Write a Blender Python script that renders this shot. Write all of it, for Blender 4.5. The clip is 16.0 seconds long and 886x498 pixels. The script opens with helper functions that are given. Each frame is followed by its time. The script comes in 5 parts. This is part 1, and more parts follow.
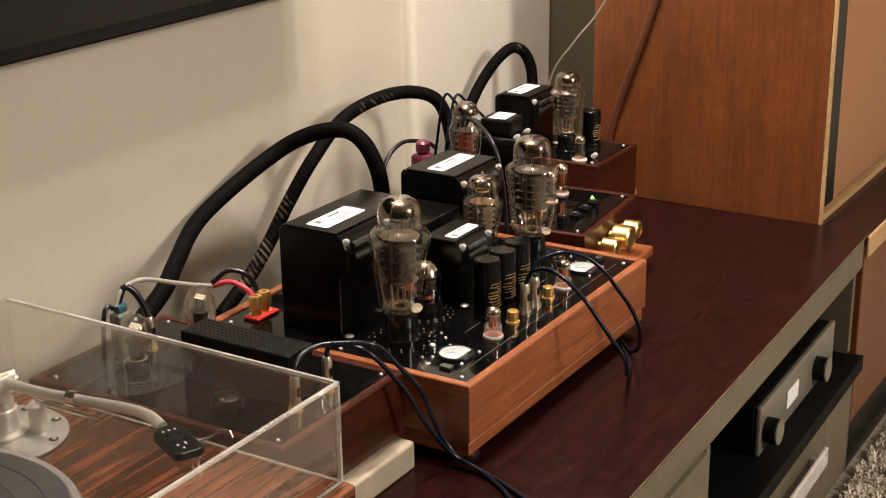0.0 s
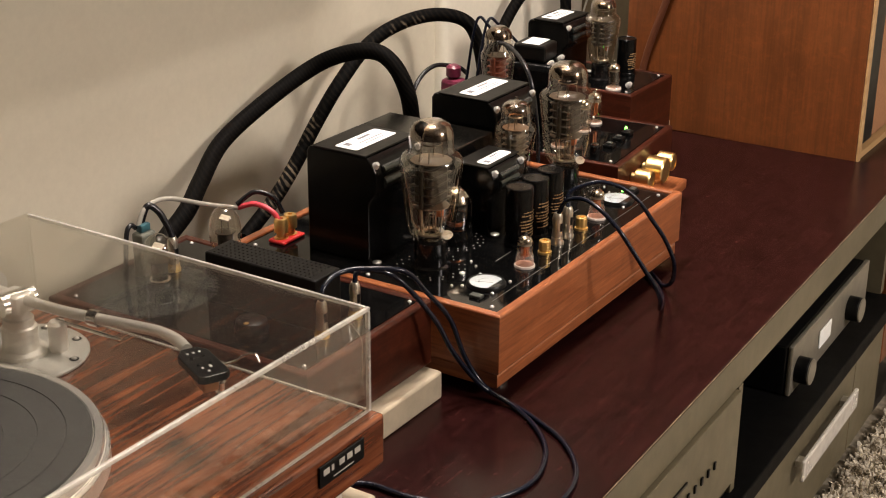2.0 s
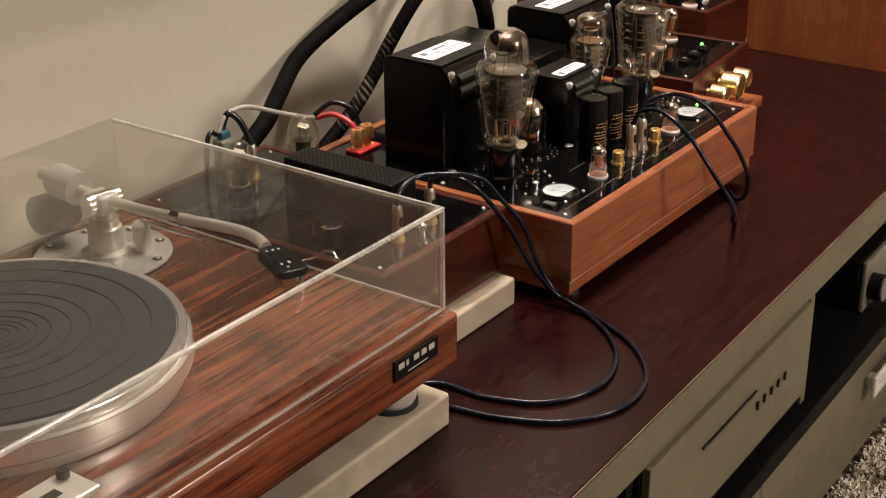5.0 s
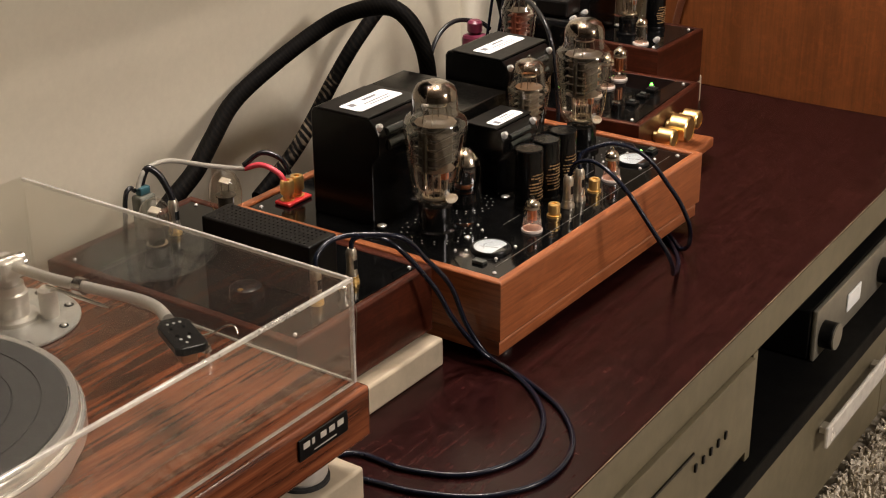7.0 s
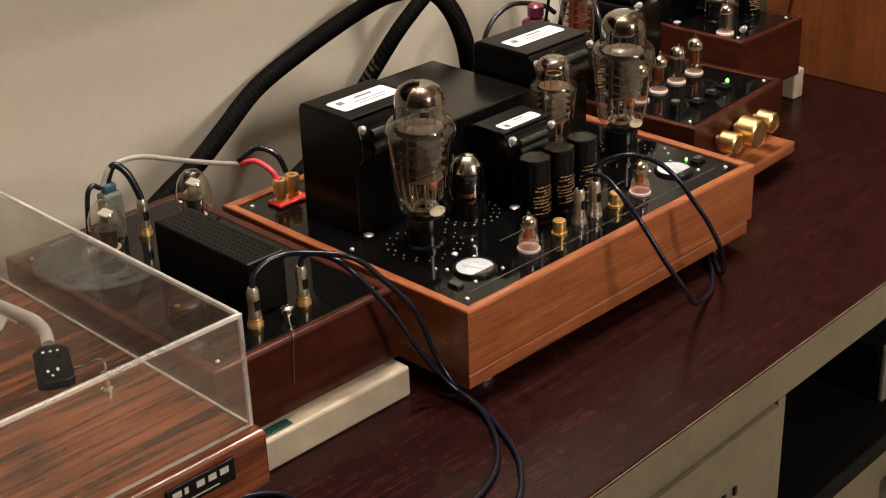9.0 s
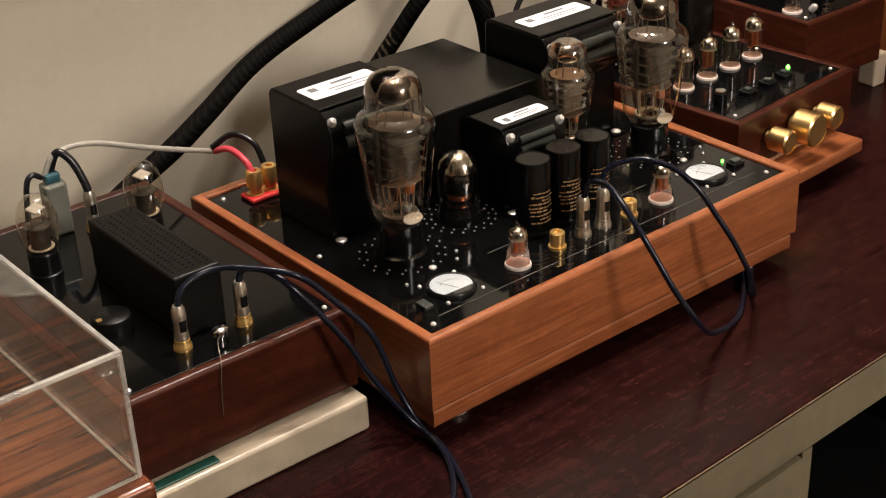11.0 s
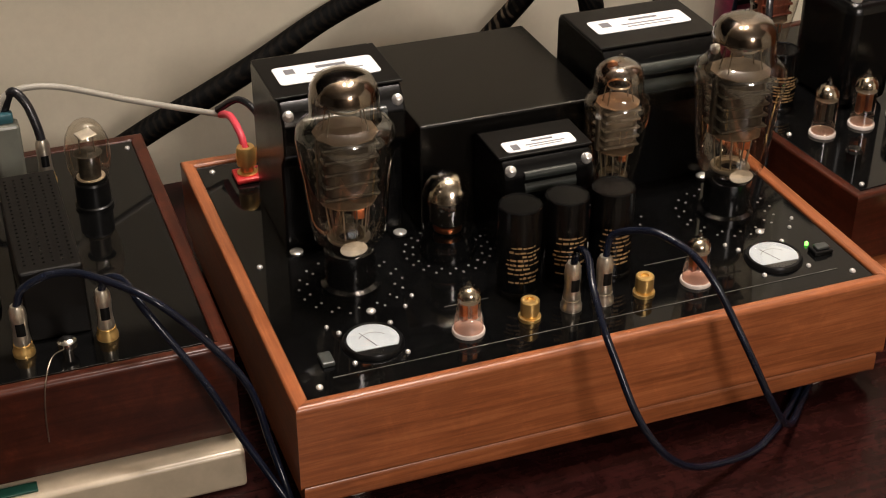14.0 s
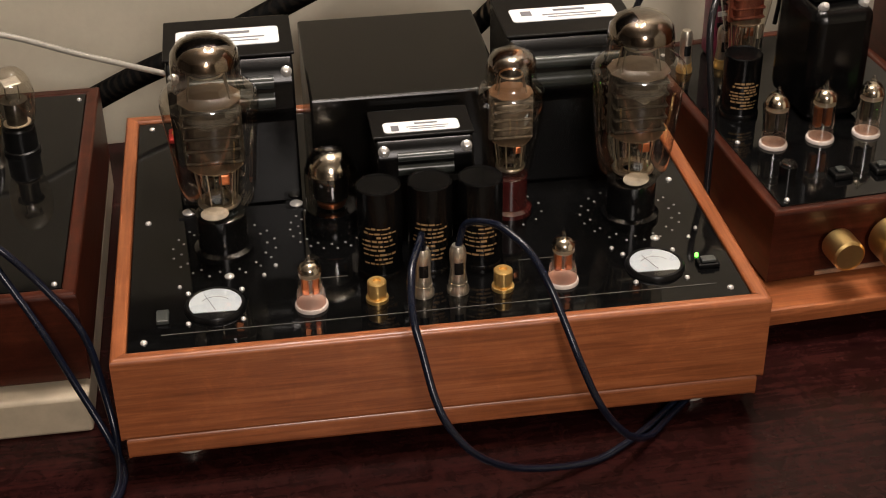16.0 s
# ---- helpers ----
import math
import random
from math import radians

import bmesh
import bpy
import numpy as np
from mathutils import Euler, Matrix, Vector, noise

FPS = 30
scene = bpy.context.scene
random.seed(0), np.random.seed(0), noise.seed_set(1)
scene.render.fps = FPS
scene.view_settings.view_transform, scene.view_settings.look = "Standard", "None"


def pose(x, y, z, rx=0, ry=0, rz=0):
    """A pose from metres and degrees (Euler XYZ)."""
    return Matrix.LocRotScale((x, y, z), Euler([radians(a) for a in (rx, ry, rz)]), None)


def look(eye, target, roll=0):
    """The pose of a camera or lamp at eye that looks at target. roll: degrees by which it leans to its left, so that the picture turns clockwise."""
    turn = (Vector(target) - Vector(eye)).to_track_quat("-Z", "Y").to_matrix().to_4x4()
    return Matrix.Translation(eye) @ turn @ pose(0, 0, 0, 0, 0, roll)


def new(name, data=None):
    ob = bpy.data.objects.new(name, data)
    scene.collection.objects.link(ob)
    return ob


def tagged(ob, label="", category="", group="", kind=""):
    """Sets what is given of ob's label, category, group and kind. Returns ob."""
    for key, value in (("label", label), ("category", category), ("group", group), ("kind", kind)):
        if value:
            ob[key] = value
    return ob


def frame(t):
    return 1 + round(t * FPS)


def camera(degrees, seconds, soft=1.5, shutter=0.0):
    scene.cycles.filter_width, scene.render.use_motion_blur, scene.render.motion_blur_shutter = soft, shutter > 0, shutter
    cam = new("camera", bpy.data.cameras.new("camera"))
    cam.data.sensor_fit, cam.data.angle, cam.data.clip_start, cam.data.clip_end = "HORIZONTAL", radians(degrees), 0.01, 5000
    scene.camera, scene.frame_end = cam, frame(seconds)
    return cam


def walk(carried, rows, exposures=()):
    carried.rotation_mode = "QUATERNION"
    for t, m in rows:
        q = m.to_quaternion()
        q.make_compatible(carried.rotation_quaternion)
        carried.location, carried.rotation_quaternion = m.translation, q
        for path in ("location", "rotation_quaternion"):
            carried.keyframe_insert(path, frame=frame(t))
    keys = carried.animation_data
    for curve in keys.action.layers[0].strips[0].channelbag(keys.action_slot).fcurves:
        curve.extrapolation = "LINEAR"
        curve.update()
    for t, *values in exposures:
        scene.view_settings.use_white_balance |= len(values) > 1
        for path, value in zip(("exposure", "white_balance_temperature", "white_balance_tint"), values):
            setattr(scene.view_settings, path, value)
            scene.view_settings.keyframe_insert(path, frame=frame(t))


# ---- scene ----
cam = camera(33.6, 16.0, soft=1.1)
PATH = [
    (0, (0.17, -0.175, 0.821), (-0.821, 1.431, 0.158), -0.8),
    (0.5, (0.149, -0.162, 0.811), (-0.845, 1.437, 0.138), -0.3),
    (1, (0.14, -0.147, 0.806), (-0.848, 1.441, 0.098), 0.0),
    (1.5, (0.137, -0.146, 0.799), (-0.857, 1.428, 0.069), 0.2),
    (2, (0.129, -0.147, 0.795), (-0.863, 1.421, 0.047), 0.4),
    (2.5, (0.119, -0.157, 0.776), (-0.874, 1.406, 0.021), 0.9),
    (3, (0.116, -0.177, 0.752), (-0.89, 1.364, -0.032), 1.5),
    (3.5, (0.121, -0.184, 0.751), (-0.907, 1.327, -0.062), 1.0),
    (6, (0.16, -0.153, 0.791), (-0.897, 1.329, -0.037), -0.6),
    (6.5, (0.16, -0.124, 0.796), (-0.893, 1.369, -0.019), -0.4),
    (7, (0.173, -0.069, 0.805), (-0.882, 1.421, -0.014), -0.5),
    (7.5, (0.202, 0.025, 0.805), (-0.887, 1.486, -0.02), -0.9),
    (8, (0.255, 0.126, 0.811), (-0.954, 1.473, -0.039), -2.0),
    (8.5, (0.294, 0.201, 0.805), (-0.964, 1.491, -0.063), -1.3),
    (9, (0.284, 0.252, 0.805), (-0.999, 1.51, -0.072), -2.0),
    (11.5, (0.235, 0.604, 0.764), (-1.214, 1.604, -0.186), -1.3),
    (12, (0.288, 0.698, 0.774), (-1.245, 1.57, -0.17), 0.4),
    (12.5, (0.3, 0.775, 0.767), (-1.271, 1.566, -0.186), 0.2),
    (13, (0.239, 0.844, 0.749), (-1.34, 1.588, -0.226), -0.0),
    (13.5, (0.188, 0.929, 0.738), (-1.394, 1.619, -0.273), 1.1),
    (14, (0.188, 0.993, 0.744), (-1.41, 1.588, -0.301), -0.0),
    (14.5, (0.251, 1.093, 0.752), (-1.388, 1.537, -0.305), -1.3),
    (15, (0.301, 1.192, 0.755), (-1.368, 1.524, -0.295), 0.2),
    (15.5, (0.31, 1.27, 0.753), (-1.365, 1.559, -0.301), 0.2),
    (16, (0.27, 1.31, 0.739), (-1.408, 1.549, -0.323), -0.8),
]
walk(cam, [(t, look(eye, target, roll)) for t, eye, target, roll in PATH], [(0.0, 0.19), (3.5, 0.08), (9.0, -0.03), (12.5, -0.17), (16.0, -0.44)])

# ---- light ----
ZT = -0.018          # top of the long console
FLOOR = -0.50
world = bpy.data.worlds.new("world")
scene.world = world
world.use_nodes = True
world.node_tree.nodes["Background"].inputs[0].default_value = (1.0, 0.82, 0.6, 1)
world.node_tree.nodes["Background"].inputs[1].default_value = 0.005


def point_light(x, y, z, watts, radius=0.055, colour=(1.0, 0.885, 0.82)):
    lamp = bpy.data.lights.new("unseen_lamp", "POINT")
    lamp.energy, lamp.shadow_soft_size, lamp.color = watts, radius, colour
    ob = new("unseen_lamp", lamp)
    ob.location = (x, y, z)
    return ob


# three bulbs of one ceiling fitting over the console, then an added fill lamp
point_light(-0.90, 1.36, 1.74, 46, 0.045)
point_light(-0.76, 1.62, 1.74, 46, 0.045)
point_light(-0.96, 1.80, 1.74, 39, 0.045)
# invented soft fill from across the room, brightens the front faces
point_light(2.20, 1.55, 1.60, 215, 0.32)


# ---- materials ----
def node_mat(name):
    m = bpy.data.materials.new(name)
    m.use_nodes = True
    nt = m.node_tree
    return m, nt, nt.nodes["Principled BSDF"]


def coords(nt, scale):
    tc = nt.nodes.new("ShaderNodeTexCoord")
    mp = nt.nodes.new("ShaderNodeMapping")
    mp.inputs["Scale"].default_value = scale
    nt.links.new(tc.outputs["Object"], mp.inputs["Vector"])
    return mp.outputs["Vector"]


def noise_node(nt, vec, scale, detail=6, rough=0.6, distortion=0.0):
    n = nt.nodes.new("ShaderNodeTexNoise")
    n.inputs["Scale"].default_value, n.inputs["Detail"].default_value = scale, detail
    n.inputs["Roughness"].default_value, n.inputs["Distortion"].default_value = rough, distortion
    nt.links.new(vec, n.inputs["Vector"])
    return n.outputs["Fac"]


def ramp(nt, fac, stops):
    r = nt.nodes.new("ShaderNodeValToRGB")
    el = r.color_ramp.elements
    while len(el) < len(stops):
        el.new(0.5)
    for e, (p, c) in zip(el, stops):
        e.position, e.color = p, (*c, 1)
    nt.links.new(fac, r.inputs["Fac"])
    return r.outputs["Color"]


def bump(nt, bsdf, height, strength, distance=0.001):
    b = nt.nodes.new("ShaderNodeBump")
    b.inputs["Strength"].default_value, b.inputs["Distance"].default_value = strength, distance
    nt.links.new(height, b.inputs["Height"])
    nt.links.new(b.outputs["Normal"], bsdf.inputs["Normal"])


def mixed(nt, a, b, fac, mode="MULTIPLY"):
    n = nt.nodes.new("ShaderNodeMix")
    n.data_type, n.blend_type = "RGBA", mode
    if isinstance(fac, float):
        n.inputs["Factor"].default_value = fac
    else:
        nt.links.new(fac, n.inputs["Factor"])
    nt.links.new(a, n.inputs["A"])
    nt.links.new(b, n.inputs["B"])
    return n.outputs["Result"]


def rough_range(nt, bsdf, fac, lo, hi):
    r = nt.nodes.new("ShaderNodeMapRange")
    r.inputs["To Min"].default_value, r.inputs["To Max"].default_value = lo, hi
    nt.links.new(fac, r.inputs["Value"])
    nt.links.new(r.outputs["Result"], bsdf.inputs["Roughness"])


def wood(name, along, dark, mid, light, grain=60, rough=(0.3, 0.45), coat=0.0, streak=0.0, contrast=(0.3, 0.7), spec=0.5, mottle=0.0):
    """Wood with its grain along one axis; streak adds broad dark bands, mottle fine cloudy figure."""
    m, nt, b = node_mat(name)
    sc = [1.0, 1.0, 1.0]
    sc["xyz".index(along)] = 0.045
    v = coords(nt, sc)
    fine = noise_node(nt, v, grain, 8, 0.65, 0.4)
    col = ramp(nt, fine, [(contrast[0], dark), (0.5, mid), (contrast[1], light)])
    broad = noise_node(nt, v, grain * 0.22, 4, 0.55, 1.2)
    tone = ramp(nt, broad, [(0.34, (1 - streak,) * 3), (0.58, (1, 1, 1))])
    col = mixed(nt, col, tone, 1.0)
    blot = noise_node(nt, coords(nt, (1, 1, 1)), 9, 3)
    col = mixed(nt, col, ramp(nt, blot, [(0.3, (0.84, 0.82, 0.8)), (0.7, (1.08, 1.05, 1.0))]), 1.0)
    if mottle:
        cloud = noise_node(nt, coords(nt, (1, 1, 1)), 48, 9, 0.75, 0.6)
        col = mixed(nt, col, ramp(nt, cloud, [(0.36, (1 - mottle,) * 3), (0.5, (0.9, 0.9, 0.9)), (0.66, (1 + mottle, 1 + mottle * 0.9, 1 + mottle * 0.8))]), 1.0)
    nt.links.new(col, b.inputs["Base Color"])
    rough_range(nt, b, fine, *rough)
    b.inputs["Specular IOR Level"].default_value = spec
    b.inputs["Coat Weight"].default_value, b.inputs["Coat Roughness"].default_value = coat, 0.12
    bump(nt, b, fine, 0.25, 0.0004)
    return m


def plain(name, colour, rough=0.5, metal=0.0, var=0.12, scale=40, bumps=0.0, coat=0.0, var2=0.0, spec=0.5):
    """Paint, metal or plastic with faint mottling and smudges."""
    m, nt, b = node_mat(name)
    v = coords(nt, (1, 1, 1))
    n = noise_node(nt, v, scale, 5)
    lo, hi = tuple(c * (1 - var) for c in colour), tuple(min(1, c * (1 + var)) for c in colour)
    col = ramp(nt, n, [(0.3, lo), (0.7, hi)])
    if var2:
        big = noise_node(nt, v, 2.2, 3)
        col = mixed(nt, col, ramp(nt, big, [(0.3, (1 - var2,) * 3), (0.7, (1, 1, 1))]), 1.0)
    nt.links.new(col, b.inputs["Base Color"])
    b.inputs["Metallic"].default_value, b.inputs["Specular IOR Level"].default_value = metal, spec
    smear = noise_node(nt, v, scale * 0.3, 4)
    rough_range(nt, b, smear, max(0.02, rough * 0.8), min(1, rough * 1.25))
    b.inputs["Coat Weight"].default_value, b.inputs["Coat Roughness"].default_value = coat, 0.08
    if bumps:
        bump(nt, b, n, bumps, 0.0006)
    return m


def thin_glass(name, tint, gloss_rough=0.02, ior=1.5, dust=0.0):
    """A thin clear wall: what lies behind shows through, and it mirrors by Fresnel."""
    m, nt, b = node_mat(name)
    nt.nodes.remove(b)
    out = nt.nodes["Material Output"]
    tr, gl, mx, fr = (nt.nodes.new(k) for k in ("ShaderNodeBsdfTransparent", "ShaderNodeBsdfGlossy", "ShaderNodeMixShader", "ShaderNodeLayerWeight"))
    tr.inputs["Color"].default_value = (*tint, 1)
    gl.inputs["Roughness"].default_value = gloss_rough
    gl.inputs["Color"].default_value = (1, 1, 1, 1)
    base = ((ior - 1) / (ior + 1)) ** 2 * 2.2
    pw, ma = nt.nodes.new("ShaderNodeMath"), nt.nodes.new("ShaderNodeMath")
    pw.operation, ma.operation = "POWER", "MULTIPLY_ADD"
    pw.inputs[1].default_value, ma.inputs[1].default_value, ma.inputs[2].default_value = 4.0, 1 - base, base
    nt.links.new(fr.outputs["Facing"], pw.inputs[0])
    nt.links.new(pw.outputs[0], ma.inputs[0])
    nt.links.new(ma.outputs[0], mx.inputs[0])
    nt.links.new(tr.outputs[0], mx.inputs[1])
    nt.links.new(gl.outputs[0], mx.inputs[2])
    last = mx
    # dust mixes in a pale diffuse share, also used to brighten acrylic edges
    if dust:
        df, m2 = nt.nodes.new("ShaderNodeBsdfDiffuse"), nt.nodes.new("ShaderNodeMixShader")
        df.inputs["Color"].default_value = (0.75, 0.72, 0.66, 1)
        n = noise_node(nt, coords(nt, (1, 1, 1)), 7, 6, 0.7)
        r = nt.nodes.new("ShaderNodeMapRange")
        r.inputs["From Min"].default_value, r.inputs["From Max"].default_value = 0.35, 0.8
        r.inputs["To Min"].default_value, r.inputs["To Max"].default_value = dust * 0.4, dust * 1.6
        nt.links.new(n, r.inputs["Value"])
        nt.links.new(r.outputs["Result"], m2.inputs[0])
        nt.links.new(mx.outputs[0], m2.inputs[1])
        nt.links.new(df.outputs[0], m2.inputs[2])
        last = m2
    nt.links.new(last.outputs[0], out.inputs["Surface"])
    return m


def glow(name, colour, strength):
    m, nt, b = node_mat(name)
    b.inputs["Base Color"].default_value = (*colour, 1)
    b.inputs["Emission Color"].default_value = (*colour, 1)
    b.inputs["Emission Strength"].default_value = strength
    return m


WALNUT = wood("oiled_walnut", "y", (0.222, 0.066, 0.023), (0.355, 0.112, 0.040), (0.480, 0.172, 0.066), 280, (0.26, 0.38), 0.16, 0.24, (0.28, 0.72), mottle=0.08)
WALNUT_X = wood("oiled_walnut_side", "x", (0.222, 0.066, 0.023), (0.355, 0.112, 0.040), (0.480, 0.172, 0.066), 280, (0.26, 0.38), 0.16, 0.24, (0.28, 0.72), mottle=0.08)
ROSEWOOD = wood("rosewood", "y", (0.055, 0.014, 0.007), (0.185, 0.054, 0.022), (0.32, 0.112, 0.048), 130, (0.14, 0.26), 0.6, 0.68, (0.34, 0.68))
MAHOGANY = wood("dark_mahogany", "y", (0.028, 0.0062, 0.0034), (0.055, 0.0125, 0.0062), (0.086, 0.0215, 0.0100), 110, (0.26, 0.42), 0.12, 0.25, spec=0.2, mottle=0.3)
MAHOGANY_X = wood("dark_mahogany_side", "x", (0.028, 0.0062, 0.0034), (0.055, 0.0125, 0.0062), (0.086, 0.0215, 0.0100), 110, (0.26, 0.42), 0.12, 0.25, spec=0.2, mottle=0.3)
ESPRESSO = wood("espresso_veneer", "y", (0.0105, 0.0027, 0.0030), (0.0185, 0.0047, 0.0047), (0.032, 0.0082, 0.0070), 210, (0.16, 0.30), 0.0, 0.2, (0.28, 0.72), spec=0.13, mottle=0.5)
CHERRY = wood("cherry_veneer", "z", (0.135, 0.040, 0.0105), (0.175, 0.054, 0.0145), (0.215, 0.068, 0.0195), 150, (0.32, 0.48), 0.15, 0.18, mottle=0.16)
CLOTH = plain("brown_grille_cloth", (0.33, 0.16, 0.075), 0.9, 0, 0.2, 400, 0.3)
PALE_WOOD = wood("pale_edge_wood", "y", (0.42, 0.25, 0.11), (0.52, 0.33, 0.16), (0.6, 0.4, 0.2), 60)
WALL = plain("beige_wall_paint", (0.575, 0.53, 0.415), 0.85, 0, 0.03, 90, 0.25, 0, 0.08)
# projection colour, a step paler than the wall
PILASTER = plain("pilaster_paler_beige", (0.70, 0.66, 0.545), 0.85, 0, 0.03, 90, 0.25, 0, 0.06)
# unseen walls and ceiling, coloured dark so little light bounces back
FAR_WALL = plain("low_bounce_wall", (0.07, 0.06, 0.047), 0.85, 0, 0.05, 60, 0.2)
CEILING = plain("low_bounce_ceiling", (0.30, 0.28, 0.24), 0.9, 0, 0.03, 60, 0.1)
CREAM = plain("cream_lacquer", (0.150, 0.128, 0.080), 0.40, 0, 0.12, 40, 0.05, 0, 0.28, spec=0.33)
MARBLE = plain("cream_marble", (0.56, 0.475, 0.345), 0.3, 0, 0.22, 18, 0.03, 0.2, 0.22)
DECK = plain("black_gloss_plate", (0.003, 0.003, 0.003), 0.06, 0, 0.3, 120, 0.0, spec=0.3)
BLACK = plain("black_enamel", (0.0028, 0.0028, 0.0028), 0.22, 0, 0.25, 150, 0.06, spec=0.2)
SATIN = plain("black_satin_paint", (0.0055, 0.005, 0.0045), 0.36, 0, 0.2, 200, 0.12, spec=0.14)
BLACK_PLASTIC = plain("black_plastic", (0.005, 0.005, 0.005), 0.3, 0, 0.25, 150, 0.03, spec=0.2)
GLOSS_BLACK = plain("black_sleeve", (0.004, 0.004, 0.004), 0.16, 0, 0.25, 150, spec=0.35)
RUBBER = plain("black_rubber", (0.030, 0.030, 0.030), 0.7, 0, 0.25, 220, 0.1, spec=0.15)
VINYL = plain("black_cable_jacket", (0.012, 0.012, 0.014), 0.25, 0, 0.2, 200)
NAVY = plain("navy_cable_jacket", (0.005, 0.007, 0.015), 0.22, 0, 0.2, 200, spec=0.35)
GREY_CABLE = plain("grey_cable_jacket", (0.34, 0.32, 0.27), 0.45, 0, 0.1, 100)
CHROME = plain("polished_steel", (0.75, 0.73, 0.70), 0.16, 1, 0.05, 60)
ALU = plain("brushed_aluminium", (0.72, 0.69, 0.63), 0.32, 0.5, 0.06, 90)
GREY_METAL = plain("painted_grey_metal", (0.50, 0.49, 0.45), 0.35, 0.3, 0.06, 60)
GOLD = plain("gold_plate", (0.88, 0.58, 0.21), 0.33, 0.85, 0.08, 70)
SATIN_GOLD = plain("satin_gold", (0.85, 0.60, 0.26), 0.3, 1, 0.06, 90)
NICKEL = plain("worn_nickel", (0.62, 0.56, 0.46), 0.3, 0.9, 0.2, 140)
RED = plain("red_plastic", (0.62, 0.03, 0.03), 0.35)
PINK_RED = plain("red_heat_shrink", (0.75, 0.07, 0.10), 0.4)
PURPLE = plain("magenta_plastic", (0.17, 0.025, 0.055), 0.3, 0, 0.5, 60)
CAN_PAINT = plain("semi_gloss_black_can", (0.0042, 0.0038, 0.0032), 0.20, 0, 0.2, 120, 0.03, spec=0.40)
CERAMIC = plain("pale_ceramic", (0.72, 0.63, 0.57), 0.15)
PAPER = plain("white_label", (0.86, 0.88, 0.88), 0.5, 0, 0.03, 60)
PRINT = plain("grey_print", (0.16, 0.16, 0.17), 0.6)
ENGRAVED = plain("worn_engraving", (0.10, 0.095, 0.085), 0.4, 0.3, 0.7, 60)
SWITCH_GREY = plain("dark_grey_rocker", (0.05, 0.055, 0.05), 0.3)
DIAL = plain("meter_dial", (0.62, 0.68, 0.71), 0.35, 0, 0.02, 60)
GOLD_INK = plain("gold_print", (0.40, 0.25, 0.12), 0.45, 0.4)
PLATE_GREY = plain("dark_anode", (0.070, 0.062, 0.048), 0.38, 0.6, 0.4, 160)
SHELF_BLACK = plain("matt_black_board", (0.004, 0.004, 0.004), 0.55, 0, 0.2, 100, spec=0.06)
BRIGHT_BAR = plain("bright_metal_bar", (0.80, 0.79, 0.76), 0.25, 0.4)
SCREW_STEEL = plain("bright_zinc_screw", (0.80, 0.78, 0.74), 0.22, 0.55, 0.1, 200)
WIRE = plain("dull_support_wire", (0.20, 0.17, 0.13), 0.35, 0.8)
FLASHING = plain("pale_getter_plate", (0.52, 0.49, 0.42), 0.3, 0.2, 0.2, 200)
BLANK_ANODE = plain("pale_sheet_anode", (0.21, 0.18, 0.14), 0.36, 0.6, 0.3, 120)
TAG = plain("cream_paper_tag", (0.44, 0.385, 0.30), 0.5, 0, 0.15, 200)
DULL_COPPER = plain("tarnished_copper_anode", (0.26, 0.085, 0.055), 0.35, 0.6, 0.3, 120)
VALVE_MICA = plain("brown_mica_spacer", (0.16, 0.115, 0.075), 0.35, 0, 0.2, 90)
COPPER = plain("copper_anode", (0.80, 0.30, 0.14), 0.3, 1.0, 0.15, 90)
RECEIVER_FACE = plain("dull_silver_panel", (0.27, 0.25, 0.20), 0.35, 0.4)
MAT_RUBBER = plain("grey_mat_rubber", (0.062, 0.061, 0.058), 0.65, 0, 0.2, 220, 0.1, spec=0.3)
CORE_ROLL = plain("glossy_core_band", (0.030, 0.034, 0.031), 0.24, 0.15)
RESIN = plain("grey_green_resin", (0.17, 0.175, 0.145), 0.2)
BRIGHT_GETTER = plain("bright_getter_mirror", (0.60, 0.56, 0.50), 0.14, 1.0, 0.25, 60)
PLATTER_ALU = plain("turned_aluminium", (0.80, 0.77, 0.71), 0.32, 0.8, 0.06, 90)
POLISHED_RIM = plain("polished_platter_rim", (0.86, 0.84, 0.80), 0.18, 0.7, 0.05, 60)
GETTER = plain("getter_mirror", (0.15, 0.115, 0.085), 0.13, 1.0, 0.35, 40)
BAKELITE = plain("brown_bakelite", (0.05, 0.009, 0.008), 0.25, 0, 0.2, 60, 0, 0.3)
MICA = plain("mica_disc", (0.46, 0.38, 0.28), 0.35, 0.1, 0.15, 80)
GREEN = plain("green_card", (0.006, 0.05, 0.035), 0.4)
ACRYLIC = thin_glass("clear_acrylic", (0.975, 0.972, 0.955), 0.02, 1.40, 0.006)
# whitish share paints the light caught along the acrylic edges
ACRYLIC_EDGE = thin_glass("whitened_acrylic_edge", (0.9, 0.89, 0.86), 0.1, 1.5, 0.5)
TUBE_GLASS = thin_glass("clear_tube_glass", (0.955, 0.918, 0.86), 0.015, 1.52)
SMOKED_GLASS = thin_glass("smoked_tube_glass", (0.72, 0.68, 0.62), 0.015, 1.6)
AMBER_FILM = thin_glass("amber_getter_film", (0.72, 0.47, 0.31), 0.03, 1.6)
SKIRT = thin_glass("pinkish_glass_skirt", (0.90, 0.66, 0.56), 0.05, 1.5, 0.24)
METER_GLASS = thin_glass("meter_glass", (0.97, 0.97, 0.97), 0.01)
LED_GREEN = glow("green_led", (0.15, 1.0, 0.08), 6.0)


